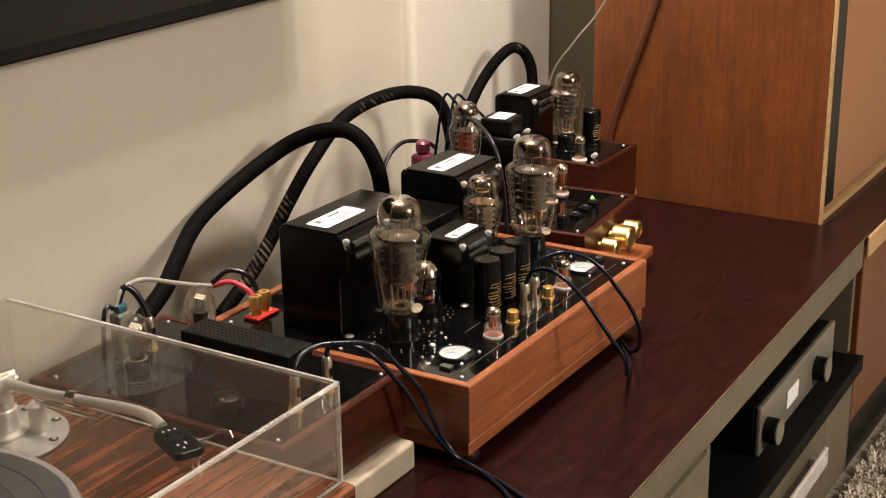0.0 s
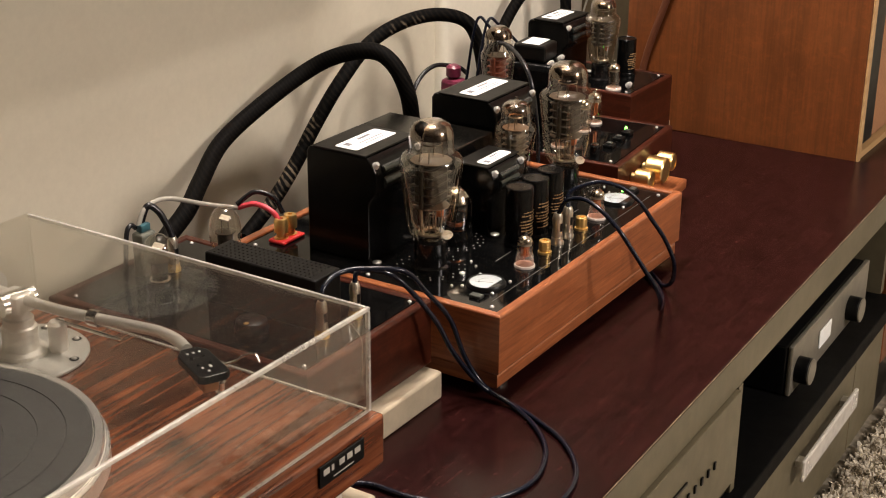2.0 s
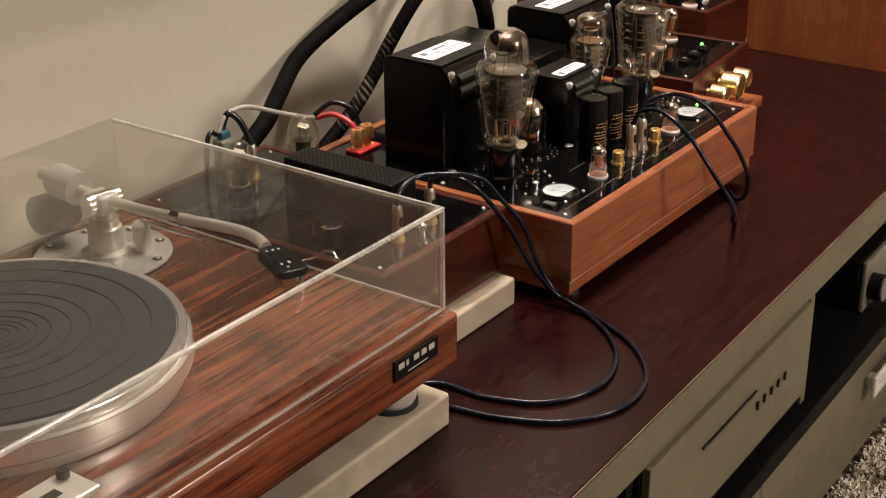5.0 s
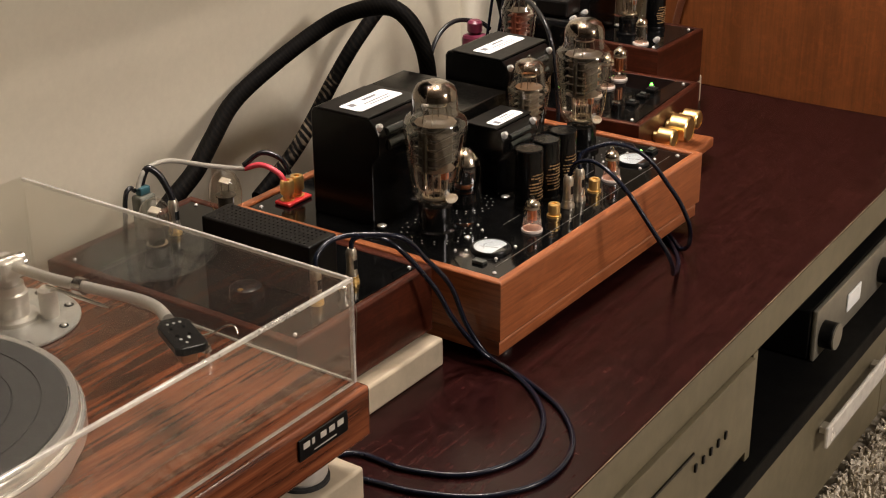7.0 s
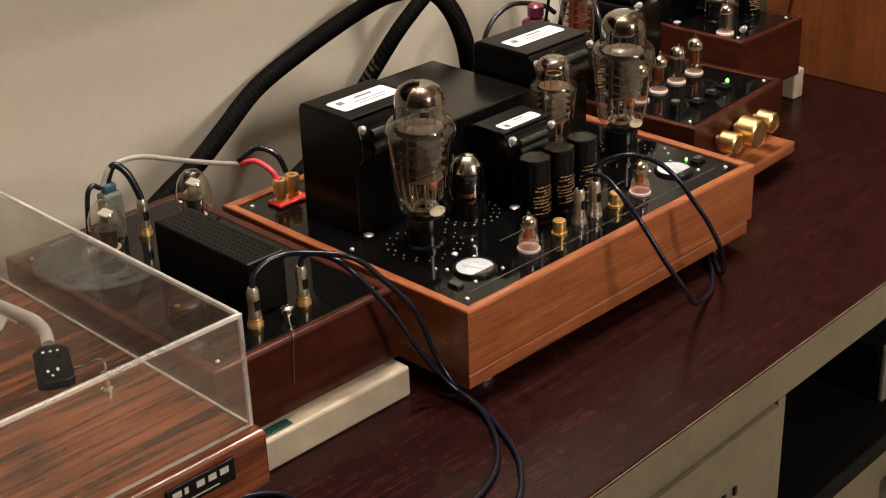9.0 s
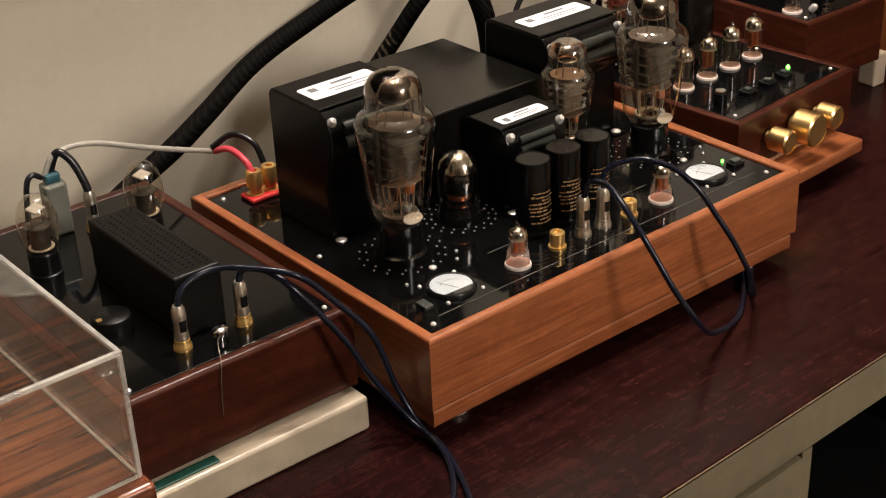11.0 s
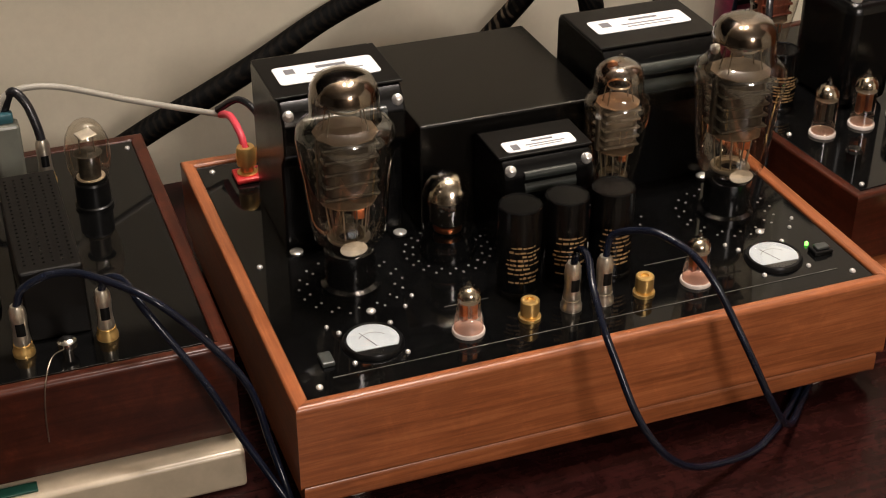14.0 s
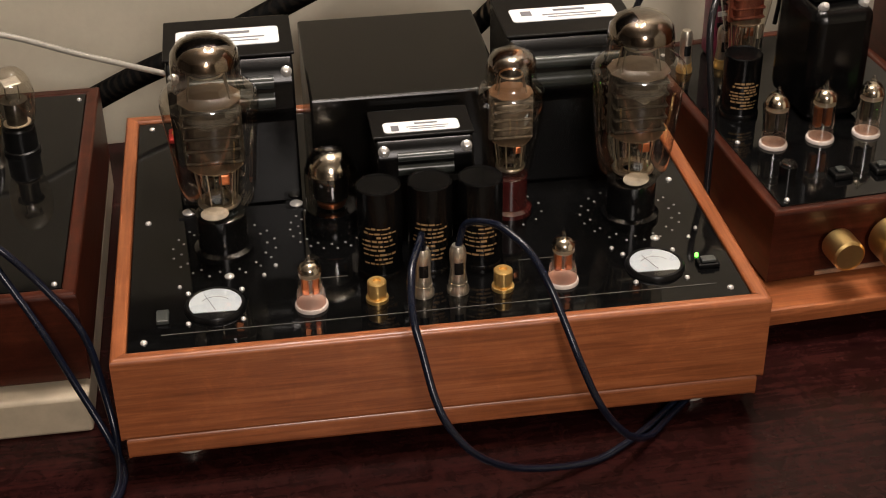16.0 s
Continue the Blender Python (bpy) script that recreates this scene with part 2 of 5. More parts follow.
# ---- mesh helpers ----
def box(x0, x1, y0, y1, z0, z1, bevel=0.0, seg=2, bm=None):
    one = bmesh.new()
    bmesh.ops.create_cube(one, size=1.0)
    for v in one.verts:
        v.co = Vector(((x0 + x1) / 2 + v.co.x * (x1 - x0), (y0 + y1) / 2 + v.co.y * (y1 - y0), (z0 + z1) / 2 + v.co.z * (z1 - z0)))
    if bevel:
        bmesh.ops.bevel(one, geom=one.edges[:], offset=bevel, segments=seg, affect="EDGES", profile=0.5)
    return joined(bm, one)


def joined(bm, one):
    if bm is None:
        return one
    me = bpy.data.meshes.new("tmp")
    one.to_mesh(me)
    one.free()
    bm.from_mesh(me)
    bpy.data.meshes.remove(me)
    return bm


def lathe(profile, cx, cy, seg=28, bm=None, z0=0.0, tilt=None, start=0.0, turn=2 * math.pi):
    """Revolve (radius, height) pairs about a vertical axis at cx, cy; tilt is a matrix put before the shift."""
    one = bmesh.new()
    closed = abs(turn - 2 * math.pi) < 1e-6
    n = seg if closed else seg + 1
    rings = []
    for r, z in profile:
        if r < 1e-6:
            rings.append([one.verts.new((0, 0, z))])
        else:
            rings.append([one.verts.new((r * math.cos(start + turn * i / seg), r * math.sin(start + turn * i / seg), z)) for i in range(n)])
    for a, b in zip(rings, rings[1:]):
        for i in range(seg):
            k = (i + 1) % n if closed else i + 1
            if len(a) == 1 and len(b) == 1:
                continue
            if len(a) == 1:
                one.faces.new((a[0], b[k], b[i]))
            elif len(b) == 1:
                one.faces.new((a[i], a[k], b[0]))
            else:
                one.faces.new((a[i], a[k], b[k], b[i]))
    if tilt is not None:
        bmesh.ops.transform(one, matrix=tilt, verts=one.verts)
    bmesh.ops.translate(one, vec=(cx, cy, z0), verts=one.verts)
    bmesh.ops.recalc_face_normals(one, faces=one.faces)
    return joined(bm, one)


def cyl(cx, cy, z0, z1, r, seg=24, bevel=0.0, bm=None):
    e = bevel
    prof = [(0, z0), (r - e, z0), (r, z0 + e), (r, z1 - e), (r - e, z1), (0, z1)] if e else [(0, z0), (r, z0), (r, z1), (0, z1)]
    return lathe(prof, cx, cy, seg, bm)


def rod(a, b, r, seg=12, r2=None, bm=None):
    """A capped round bar from a to b."""
    a, b = Vector(a), Vector(b)
    d = b - a
    m = Matrix.Translation(a) @ d.to_track_quat("Z", "Y").to_matrix().to_4x4()
    return lathe([(0, 0), (r, 0), (r if r2 is None else r2, d.length), (0, d.length)], 0, 0, seg, bm, 0, m)


def smooth_path(points, step=6):
    pts = [Vector(p) for p in points]
    pts = [2 * pts[0] - pts[1]] + pts + [2 * pts[-1] - pts[-2]]
    out = []
    for i in range(1, len(pts) - 2):
        p0, p1, p2, p3 = pts[i - 1:i + 3]
        for k in range(step):
            t = k / step
            out.append(0.5 * ((2 * p1) + (p2 - p0) * t + (2 * p0 - 5 * p1 + 4 * p2 - p3) * t * t + (3 * p1 - p0 - 3 * p2 + p3) * t ** 3))
    out.append(pts[-2])
    return out


def sweep(points, r, seg=10, step=6, bm=None):
    """A round cable through the points."""
    path = smooth_path(points, step)
    one = bmesh.new()
    rings, side = [], None
    for i, p in enumerate(path):
        d = (path[min(i + 1, len(path) - 1)] - path[max(i - 1, 0)]).normalized()
        if side is None:
            side = d.orthogonal().normalized()
        side = (side - d * side.dot(d)).normalized()
        up = d.cross(side)
        rings.append([one.verts.new(p + (side * math.cos(2 * math.pi * k / seg) + up * math.sin(2 * math.pi * k / seg)) * r) for k in range(seg)])
    for a, b in zip(rings, rings[1:]):
        for k in range(seg):
            one.faces.new((a[k], a[(k + 1) % seg], b[(k + 1) % seg], b[k]))
    one.faces.new(rings[0][::-1])
    one.faces.new(rings[-1])
    bmesh.ops.recalc_face_normals(one, faces=one.faces)
    return joined(bm, one)


def prism(outline, axis, a, b, bevel=0.0, bm=None):
    """Extrude a 2D outline along x, y or z from a to b."""
    one = bmesh.new()
    put = {"x": lambda u, v, w: (w, u, v), "y": lambda u, v, w: (u, w, v), "z": lambda u, v, w: (u, v, w)}[axis]
    lo = [one.verts.new(put(u, v, a)) for u, v in outline]
    hi = [one.verts.new(put(u, v, b)) for u, v in outline]
    n = len(outline)
    one.faces.new(lo)
    one.faces.new(hi)
    for i in range(n):
        one.faces.new((lo[i], lo[(i + 1) % n], hi[(i + 1) % n], hi[i]))
    bmesh.ops.recalc_face_normals(one, faces=one.faces)
    if bevel:
        bmesh.ops.bevel(one, geom=one.edges[:], offset=bevel, segments=2, affect="EDGES", profile=0.5)
    return joined(bm, one)


ORIGIN = {}


def thing(name, loc, label, category, group="", rz=0.0, kind=""):
    ob = new(name)
    ob.empty_display_size = 0.02
    ob.location = loc
    ob.rotation_euler[2] = radians(rz)
    ORIGIN[ob] = Vector(loc)
    return tagged(ob, label, category, group, kind)


def mesh_of(name, bm, material, org):
    bmesh.ops.translate(bm, vec=-org, verts=bm.verts)
    for f in bm.faces:
        f.smooth = True
    for e in bm.edges:
        if len(e.link_faces) == 2:
            turn, sizes = e.calc_face_angle(), sorted(f.calc_area() for f in e.link_faces)
            if turn > 0.7 or (turn > 0.15 and sizes[1] > 6 * sizes[0]):
                e.smooth = False
    me = bpy.data.meshes.new(name)
    bm.to_mesh(me)
    bm.free()
    me.materials.append(material)
    return me


def part(name, bm, material, parent, label=""):
    """One mesh under a thing or under a part; bm is in the thing's unturned world coordinates."""
    org = ORIGIN[parent]
    ob = new(name, mesh_of(name, bm, material, org))
    ob.parent = parent
    ORIGIN[ob] = org
    if label:
        ob["label"] = label
    return ob


def single(name, bm, material, loc, label="", category="", group="", kind=""):
    """A thing of one mesh."""
    ob = new(name, mesh_of(name, bm, material, Vector(loc)))
    ob.location = loc
    ORIGIN[ob] = Vector(loc)
    return tagged(ob, label, category, group, kind)


def setting(name, bm, material, label=""):
    return single(name, bm, material, (0, 0, 0), label, "", "", "structure")


# ---- the room ----
WX = -1.25
setting("floor", box(-1.6, 3.2, -3.0, 3.9, FLOOR - 0.1, FLOOR), plain("carpet_backing", (0.30, 0.26, 0.20), 0.95, 0, 0.3, 60), "speckled beige carpet floor")
setting("ceiling", box(-1.6, 3.2, -3.0, 3.9, 1.98, 2.08), CEILING, "unseen ceiling, kept grey to hold down bounce light")
setting("wall_back", box(WX - 0.12, WX, -3.0, 3.9, FLOOR, 1.98), WALL, "matt beige painted wall")
setting("wall_pilaster", box(WX - 0.03, WX + 0.022, 2.000, 2.536, FLOOR, 1.98, 0.014, 4), PILASTER, "paler beige wall projection")
# dark colour stands for the loudspeaker's shade on this strip of wall
setting("wall_shade_strip", box(WX + 0.002, WX + 0.010, 2.540, 3.9, FLOOR, 1.98), plain("dark_olive_shade", (0.17, 0.135, 0.075), 0.8, 0, 0.08, 60, 0.2), "olive-brown wall strip coloured dark for the shade behind the loudspeaker")
setting("wall_end", box(-1.6, 3.2, 3.9, 4.0, FLOOR, 1.98), WALL, "matt beige painted end wall")
# unseen closing walls, dark only to limit bounce light
setting("wall_front", box(3.2, 3.3, -3.0, 3.9, FLOOR, 1.98), FAR_WALL, "unseen dark wall across the room, holding down bounce light")
setting("wall_near", box(-1.6, 3.2, -3.1, -3.0, FLOOR, 1.98), FAR_WALL, "unseen dark near wall, holding down bounce light")


# ---- the long console ----
def console():
    t = thing("console_cabinet", (-0.436, 1.0, FLOOR), "long low console with dark brown top and cream front", "cabinet", rz=1.7)
    fx = -0.436
    y0, y1, back = -0.75, 2.275, -1.2
    part("top", box(back, fx, y0, 2.304, ZT - 0.006, ZT, 0.001), ESPRESSO, t, "dark espresso veneer top")
    # patchy pale line paints the highlight along the top's front edge
    part("edge_line", box(fx + 0.0002, fx + 0.0009, y0 + 0.002, y1 - 0.002, ZT - 0.0024, ZT - 0.0012), plain("edge_highlight_brown", (0.20, 0.135, 0.08), 0.35, 0, 0.6, 25), t, "thin pale line for the edge highlight")
    part("rail", box(fx - 0.02, fx - 0.001, y0, y1, -0.076, ZT - 0.0065, 0.001), CREAM, t)
    part("carcass", box(back, fx - 0.021, y0 + 0.02, y1 - 0.02, -0.03, ZT - 0.0065), BLACK_PLASTIC, t, "black inside under the top")
    part("back_panel", box(back, back + 0.012, y0 + 0.02, y1 - 0.02, FLOOR + 0.03, -0.031), BLACK_PLASTIC, t)
    part("shelf", box(back + 0.013, fx + 0.018, y0, y1 - 0.01, -0.2645, -0.236, 0.002), SHELF_BLACK, t, "gloss black shelf with a proud lip")
    for y, w in ((y1 - 0.018, 0.018), (1.487, 0.016), (0.985, 0.016), (0.1, 0.016), (y0, 0.018)):
        part("divider", box(back + 0.013, fx - 0.010, y, y + w, -0.2355, -0.0765), CREAM if y > 1.9 else BLACK_PLASTIC, t)
    part("divider_edge", box(fx - 0.0095, fx - 0.0005, 1.4885, 1.5045, -0.2355, -0.0768, 0.001), CREAM, t)
    edges = [y0, -0.1, 0.64, 1.37, 2.10, y1]
    for a, b in zip(edges, edges[1:]):
        d = part("door", box(fx - 0.02, fx, a + 0.0015, b - 0.0015, FLOOR + 0.03, -0.2655, 0.0015), CREAM, t, "cream lacquered door")
        if b - a > 0.5:
            h = box(fx + 0.014, fx + 0.021, b - 0.33, b - 0.045, -0.358, -0.322, 0.003)
            box(fx, fx + 0.015, b - 0.31, b - 0.29, -0.345, -0.335, 0, 2, h)
            box(fx, fx + 0.015, b - 0.08, b - 0.06, -0.345, -0.335, 0, 2, h)
            part("handle", h, BRIGHT_BAR, d, "bright metal bar handle")
    part("side_panel", box(back, fx - 0.0205, y0, y0 + 0.018, FLOOR + 0.03, -0.2655), CREAM, t)
    part("side_panel", box(back, fx - 0.0205, y1 - 0.018, y1, FLOOR + 0.03, -0.2655), CREAM, t)
    part("plinth", box(back, fx - 0.05, y0 + 0.02, y1 - 0.02, FLOOR, FLOOR + 0.0295), BLACK_PLASTIC, t)
    return t


console()


def receiver():
    """Silver-faced receiver in the open bay."""
    x = -0.487
    t = thing("stereo_receiver", (x, 1.98, -0.236), "silver-faced receiver with black knobs in the open bay", "receiver", rz=1.7)
    part("body", box(x - 0.30, x - 0.009, 1.795, 2.20, -0.235, -0.155, 0.003), BLACK_PLASTIC, t)
    part("front_panel", box(x - 0.008, x, 1.795, 2.20, -0.235, -0.153, 0.002), RECEIVER_FACE, t, "brushed silver front panel")
    # white plate imitates the gloss on the silver panel
    part("gloss_plate", box(x + 0.0005, x + 0.003, 1.925, 1.985, -0.208, -0.178, 0.002), PAPER, t, "white plate standing for gloss on the silver panel")
    for y in (1.825, 2.09):
        k = part("knob", lathe([(0, 0), (0.021, 0), (0.021, 0.018), (0.020, 0.020), (0, 0.020)], x + 0.0005, y, 28, None, -0.200, Matrix.Rotation(radians(90), 4, "Y")), BLACK_PLASTIC, t, "round black knob")
        part("knob_face", lathe([(0, 0.0205), (0.0205, 0.0205), (0.0200, 0.0225), (0, 0.0225)], x + 0.0005, y, 28, None, -0.200, Matrix.Rotation(radians(90), 4, "Y")), RECEIVER_FACE, k, "silvery knob face")


receiver()


def player():
    """Cream-silver disc player filling the second bay."""
    x = -0.438
    t = thing("disc_player", (x, 1.25, -0.236), "champagne-silver disc player with a tray slot and small buttons", "disc player", rz=1.7)
    part("body", box(x - 0.28, x - 0.0105, 1.01, 1.482, -0.234, -0.082, 0.002), BLACK_PLASTIC, t)
    part("front_panel", box(x - 0.01, x, 1.01, 1.482, -0.210, -0.0768, 0.001), CREAM, t)
    part("tray", box(x + 0.0003, x + 0.0025, 1.145, 1.30, -0.1225, -0.119), BLACK_PLASTIC, t, "thin black tray line")
    for i in range(5):
        part("button", box(x + 0.0003, x + 0.003, 1.305 + i * 0.022, 1.311 + i * 0.022, -0.150, -0.139, 0.001), BLACK_PLASTIC, t)


player()


def end_unit():
    """Low unit past the console on which the loudspeaker stands."""
    x = -0.476
    t = thing("side_unit", (x, 2.8, FLOOR), "low orange wooden unit with dark top and pale edge", "cabinet")
    part("top", box(-1.18, x, 2.282, 3.4, -0.040, ZT - 0.0064, 0.002), ESPRESSO, t, "dark glossy top")
    part("edge_strip", box(x + 0.0005, x + 0.006, 2.292, 3.4, -0.062, ZT - 0.0055, 0.0015), PALE_WOOD, t, "pale wooden edge strip")
    part("front_panel", box(x - 0.02, x - 0.001, 2.292, 3.4, -0.385, -0.0405, 0.002), CHERRY, t)
    part("side_panel", box(-1.18, x - 0.021, 2.292, 2.31, -0.385, -0.0405), CHERRY, t)
    part("plinth", box(-1.18, x - 0.012, 2.30, 3.4, FLOOR, -0.3855), BLACK_PLASTIC, t, "black plinth")


end_unit()


def loudspeaker():
    """Tall cherry loudspeaker with a recessed brown front."""
    x0, x1, y0, y1, z0, z1 = -1.022, -0.570, 2.31, 2.85, ZT - 0.0063, 1.10
    t = thing("loudspeaker", (-0.8, 2.55, ZT - 0.0063), "tall cherry-veneered loudspeaker with brown cloth front", "loudspeaker")
    part("side_panel", box(x0, x1, y0, y0 + 0.02, z0, z1, 0.0015), CHERRY, t)
    part("side_panel", box(x0, x1, y1 - 0.02, y1, z0, z1, 0.0015), CHERRY, t)
    part("back_panel", box(x0, x0 + 0.02, y0 + 0.0205, y1 - 0.0205, z0, z1), CHERRY, t)
    part("top_panel", box(x0 + 0.0205, x1, y0 + 0.0205, y1 - 0.0205, z1 - 0.02, z1), CHERRY, t)
    part("bottom_panel", box(x0 + 0.0205, x1, y0 + 0.0205, y1 - 0.0205, z0, z0 + 0.012), PALE_WOOD, t, "pale front edge of the base board")
    part("baffle", box(x1 - 0.06, x1 - 0.045, y0 + 0.0205, y1 - 0.0205, z0 + 0.0125, z1 - 0.0205), BLACK_PLASTIC, t)
    part("front_edge", box(x1 + 0.0005, x1 + 0.004, y0, y0 + 0.018, z0, z1, 0.001), PALE_WOOD, t, "pale edging")
    g = part("grille", box(x1 - 0.036, x1 - 0.006, y0 + 0.10, y1 - 0.03, z0 + 0.02, z1 - 0.03, 0.004), CLOTH, t, "orange-brown grille cloth")
    # black strip stands for the shade next to the set-back cloth
    part("grille_shade_strip", box(x1 - 0.040, x1 - 0.004, y0 + 0.026, y0 + 0.0995, z0 + 0.02, z1 - 0.03, 0.003), BLACK_PLASTIC, g, "black strip for the shade beside the set-back grille")


loudspeaker()


def television():
    x = -1.217
    t = thing("television", (x, 0.75, 0.46), "wall-mounted flat television, switched off", "television")
    part("back_shell", box(WX + 0.002, x + 0.012, -0.15, 1.63, 0.475, 1.36, 0.004), BLACK_PLASTIC, t)
    part("bezel", box(x + 0.0125, x + 0.028, -0.2, 1.68, 0.450, 1.38, 0.004), BLACK_PLASTIC, t)
    part("screen", box(x + 0.0285, x + 0.0295, -0.185, 1.665, 0.470, 1.365), GLOSS_BLACK, t, "dark gloss screen")


television()


def shag(name, x0, x1, y0, y1, n):
    """Deep pile of the carpet, as many small clumped tufts."""
    rng = random.Random(7)
    vs, fs = [], []
    for _ in range(n):
        x, y = rng.uniform(x0, x1), rng.uniform(y0, y1)
        h, r, a = rng.uniform(0.008, 0.022), rng.uniform(0.0022, 0.0042), rng.uniform(0, 6.28)
        lx, ly = rng.uniform(-0.008, 0.008), rng.uniform(-0.008, 0.008)
        b = len(vs)
        for zz, rr, sx in ((0, r, 0), (h * 0.65, r * 1.3, 0.5), (h, r * 0.7, 1.0)):
            for k in range(3):
                vs.append((x + lx * sx + rr * math.cos(a + k * 2.094), y + ly * sx + rr * math.sin(a + k * 2.094), FLOOR + zz))
        for q in (0, 3):
            for k in range(3):
                fs.append((b + q + k, b + q + (k + 1) % 3, b + q + 3 + (k + 1) % 3, b + q + 3 + k))
        fs.append((b + 6, b + 7, b + 8))
    me = bpy.data.meshes.new(name)
    me.from_pydata(vs, [], fs)
    m, nt, bs = node_mat("speckled_pile")
    geo = nt.nodes.new("ShaderNodeNewGeometry")
    clump = noise_node(nt, coords(nt, (1, 1, 1)), 38, 3)
    fleck = ramp(nt, clump, [(0.36, (0.30, 0.27, 0.22)), (0.5, (1.0, 1.0, 1.0))])
    col = ramp(nt, geo.outputs["Random Per Island"], [(0.0, (0.38, 0.33, 0.26)), (0.3, (0.58, 0.52, 0.41)), (1.0, (0.78, 0.72, 0.60))])
    nt.links.new(mixed(nt, col, fleck, 1.0), bs.inputs["Base Color"])
    bs.inputs["Roughness"].default_value = 0.95
    me.materials.append(m)
    ob = new(name, me)
    return tagged(ob, "shaggy beige and dark speckled carpet pile", "carpet", "", "stuff")


shag("carpet_pile", -0.46, 0.15, 1.2, 3.4, 60000)


# ---- valves and small fittings (parts of the amplifiers) ----
def big_valve(t, x, y, z, h, r, name="power_valve", glass=None, base_h=0.044, dome=0.72, low=0.68, anode=None, base=None, label="large coke-bottle shaped glass valve", film=None):
    """Shouldered glass valve on a round base: base, glass, getter, anode, mica."""
    bz = z + base_h
    g = h - base_h
    rb = r * 0.53
    v = part(name, lathe([(0, 0), (rb + 0.004, 0), (rb + 0.004, 0.004), (rb, 0.006), (rb, base_h), (rb - 0.003, base_h + 0.002), (0, base_h + 0.002)], x, y, 28, None, z), base or GLOSS_BLACK, t, label)
    rd = r * dome
    prof = [(r * 0.45, 0), (r * 0.56, 0.03 * g), (r * low, 0.09 * g), (r * (low + 0.08), 0.22 * g), (r * 0.89, 0.42 * g), (r * 0.985, 0.60 * g), (r, 0.655 * g), (r * 0.975, 0.692 * g), (r * 0.88, 0.722 * g),
            (rd * 1.06, 0.745 * g), (rd, 0.785 * g), (rd * 1.0, 0.87 * g), (rd * 0.95, 0.92 * g), (rd * 0.80, 0.962 * g), (rd * 0.52, 0.99 * g), (rd * 0.2, g), (0, g)]
    part("glass", lathe(prof, x, y, 40, None, bz), glass or TUBE_GLASS, v)
    part("getter", lathe([(rd * 0.985, 0.865 * g), (rd * 0.93, 0.915 * g), (rd * 0.78, 0.955 * g), (rd * 0.5, 0.982 * g), (rd * 0.2, 0.992 * g), (0, 0.992 * g)], x, y, 32, None, bz), film or GETTER, v, "getter film inside the dome")
    aw, ad = r * 0.53, r * 0.36
    a = box(x - ad, x + ad, y - aw, y + aw, bz + 0.31 * g, bz + 0.655 * g, 0.007, 3)
    for k in range(5):
        zz = bz + g * (0.335 + 0.07 * k)
        box(x - ad - 0.0020, x + ad + 0.0020, y - aw - 0.0020, y + aw + 0.0020, zz, zz + 0.0028, 0.0012, 1, a)
    for sy in (-1, 1):
        box(x - 0.003, x + 0.003, y + sy * (aw + 0.001) - 0.0025, y + sy * (aw + 0.001) + 0.0025, bz + 0.30 * g, bz + 0.665 * g, 0.001, 1, a)
    part("anode", a, anode or PLATE_GREY, v)
    part("mica", lathe([(0, 0), (r * 0.66, 0), (r * 0.66, 0.0008), (0, 0.0008)], x, y, 10, None, bz + 0.668 * g), VALVE_MICA, v, "brown mica spacer")
    part("anode_mica", lathe([(0, 0), (r * 0.60, 0), (r * 0.60, 0.0008), (0, 0.0008)], x, y, 10, None, bz + 0.295 * g), VALVE_MICA, v, "brown mica spacer")
    part("base_plate", lathe([(r * 0.22, 0), (r * 0.43, 0.0005), (r * 0.45, 0.002), (r * 0.43, 0.0035), (r * 0.22, 0.003), (r * 0.22, 0)], x, y, 28, None, bz + 0.055 * g), NICKEL, v, "bright metal ring")
    for k in range(10):
        q = 2 * math.pi * (k + 0.3) / 10
        cx_, cy_ = math.cos(q), math.sin(q)
        part("support_wire", rod((x + cx_ * r * 0.30, y + cy_ * r * 0.36, bz + 0.06 * g), (x + cx_ * ad * 0.95, y + cy_ * aw * 0.9, bz + 0.296 * g), 0.0007, 6), NICKEL if k % 2 else WIRE, v)
    for sx, sy in ((-0.5, -0.8), (0.5, -0.8), (-0.5, 0.8), (0.5, 0.8)):
        part("support_wire", rod((x + sx * ad, y + sy * aw, bz + 0.669 * g), (x + sx * ad * 0.8, y + sy * aw * 0.8, bz + 0.80 * g), 0.0006, 6), WIRE, v)
    part("getter_ring", lathe([(r * 0.34, 0.0), (r * 0.36, 0.001), (r * 0.34, 0.002), (r * 0.32, 0.001), (r * 0.34, 0.0)], x, y, 24, None, bz + 0.80 * g), NICKEL, v)
    part("stem", lathe([(r * 0.36, 0), (r * 0.34, 0.06 * g), (r * 0.2, 0.12 * g), (r * 0.16, 0.2 * g), (0, 0.205 * g)], x, y, 20, None, bz + 0.003), SMOKED_GLASS, v)
    part("heater", rod((x + ad * 1.02, y - r * 0.25, bz + 0.285 * g), (x + ad * 1.02, y + r * 0.30, bz + 0.290 * g), 0.0014, 8), COPPER, v, "coppery heater bar")
    part("heater_clip", box(x + ad * 0.4, x + ad * 0.9, y + r * 0.05, y + r * 0.26, bz + 0.20 * g, bz + 0.26 * g, 0.001), COPPER, v)
    if film:
        part("tip", lathe([(0.0032, 0), (0.0026, 0.003), (0.0012, 0.0062), (0, 0.0070)], x, y, 12, None, bz + g - 0.0006), glass or TUBE_GLASS, v, "sealed glass tip")
    if r > 0.033:
        oval = lathe([(0, 0), (0.0112, 0), (0.0112, 0.0010), (0.0104, 0.0014), (0, 0.0014)], 0, 0, 24)
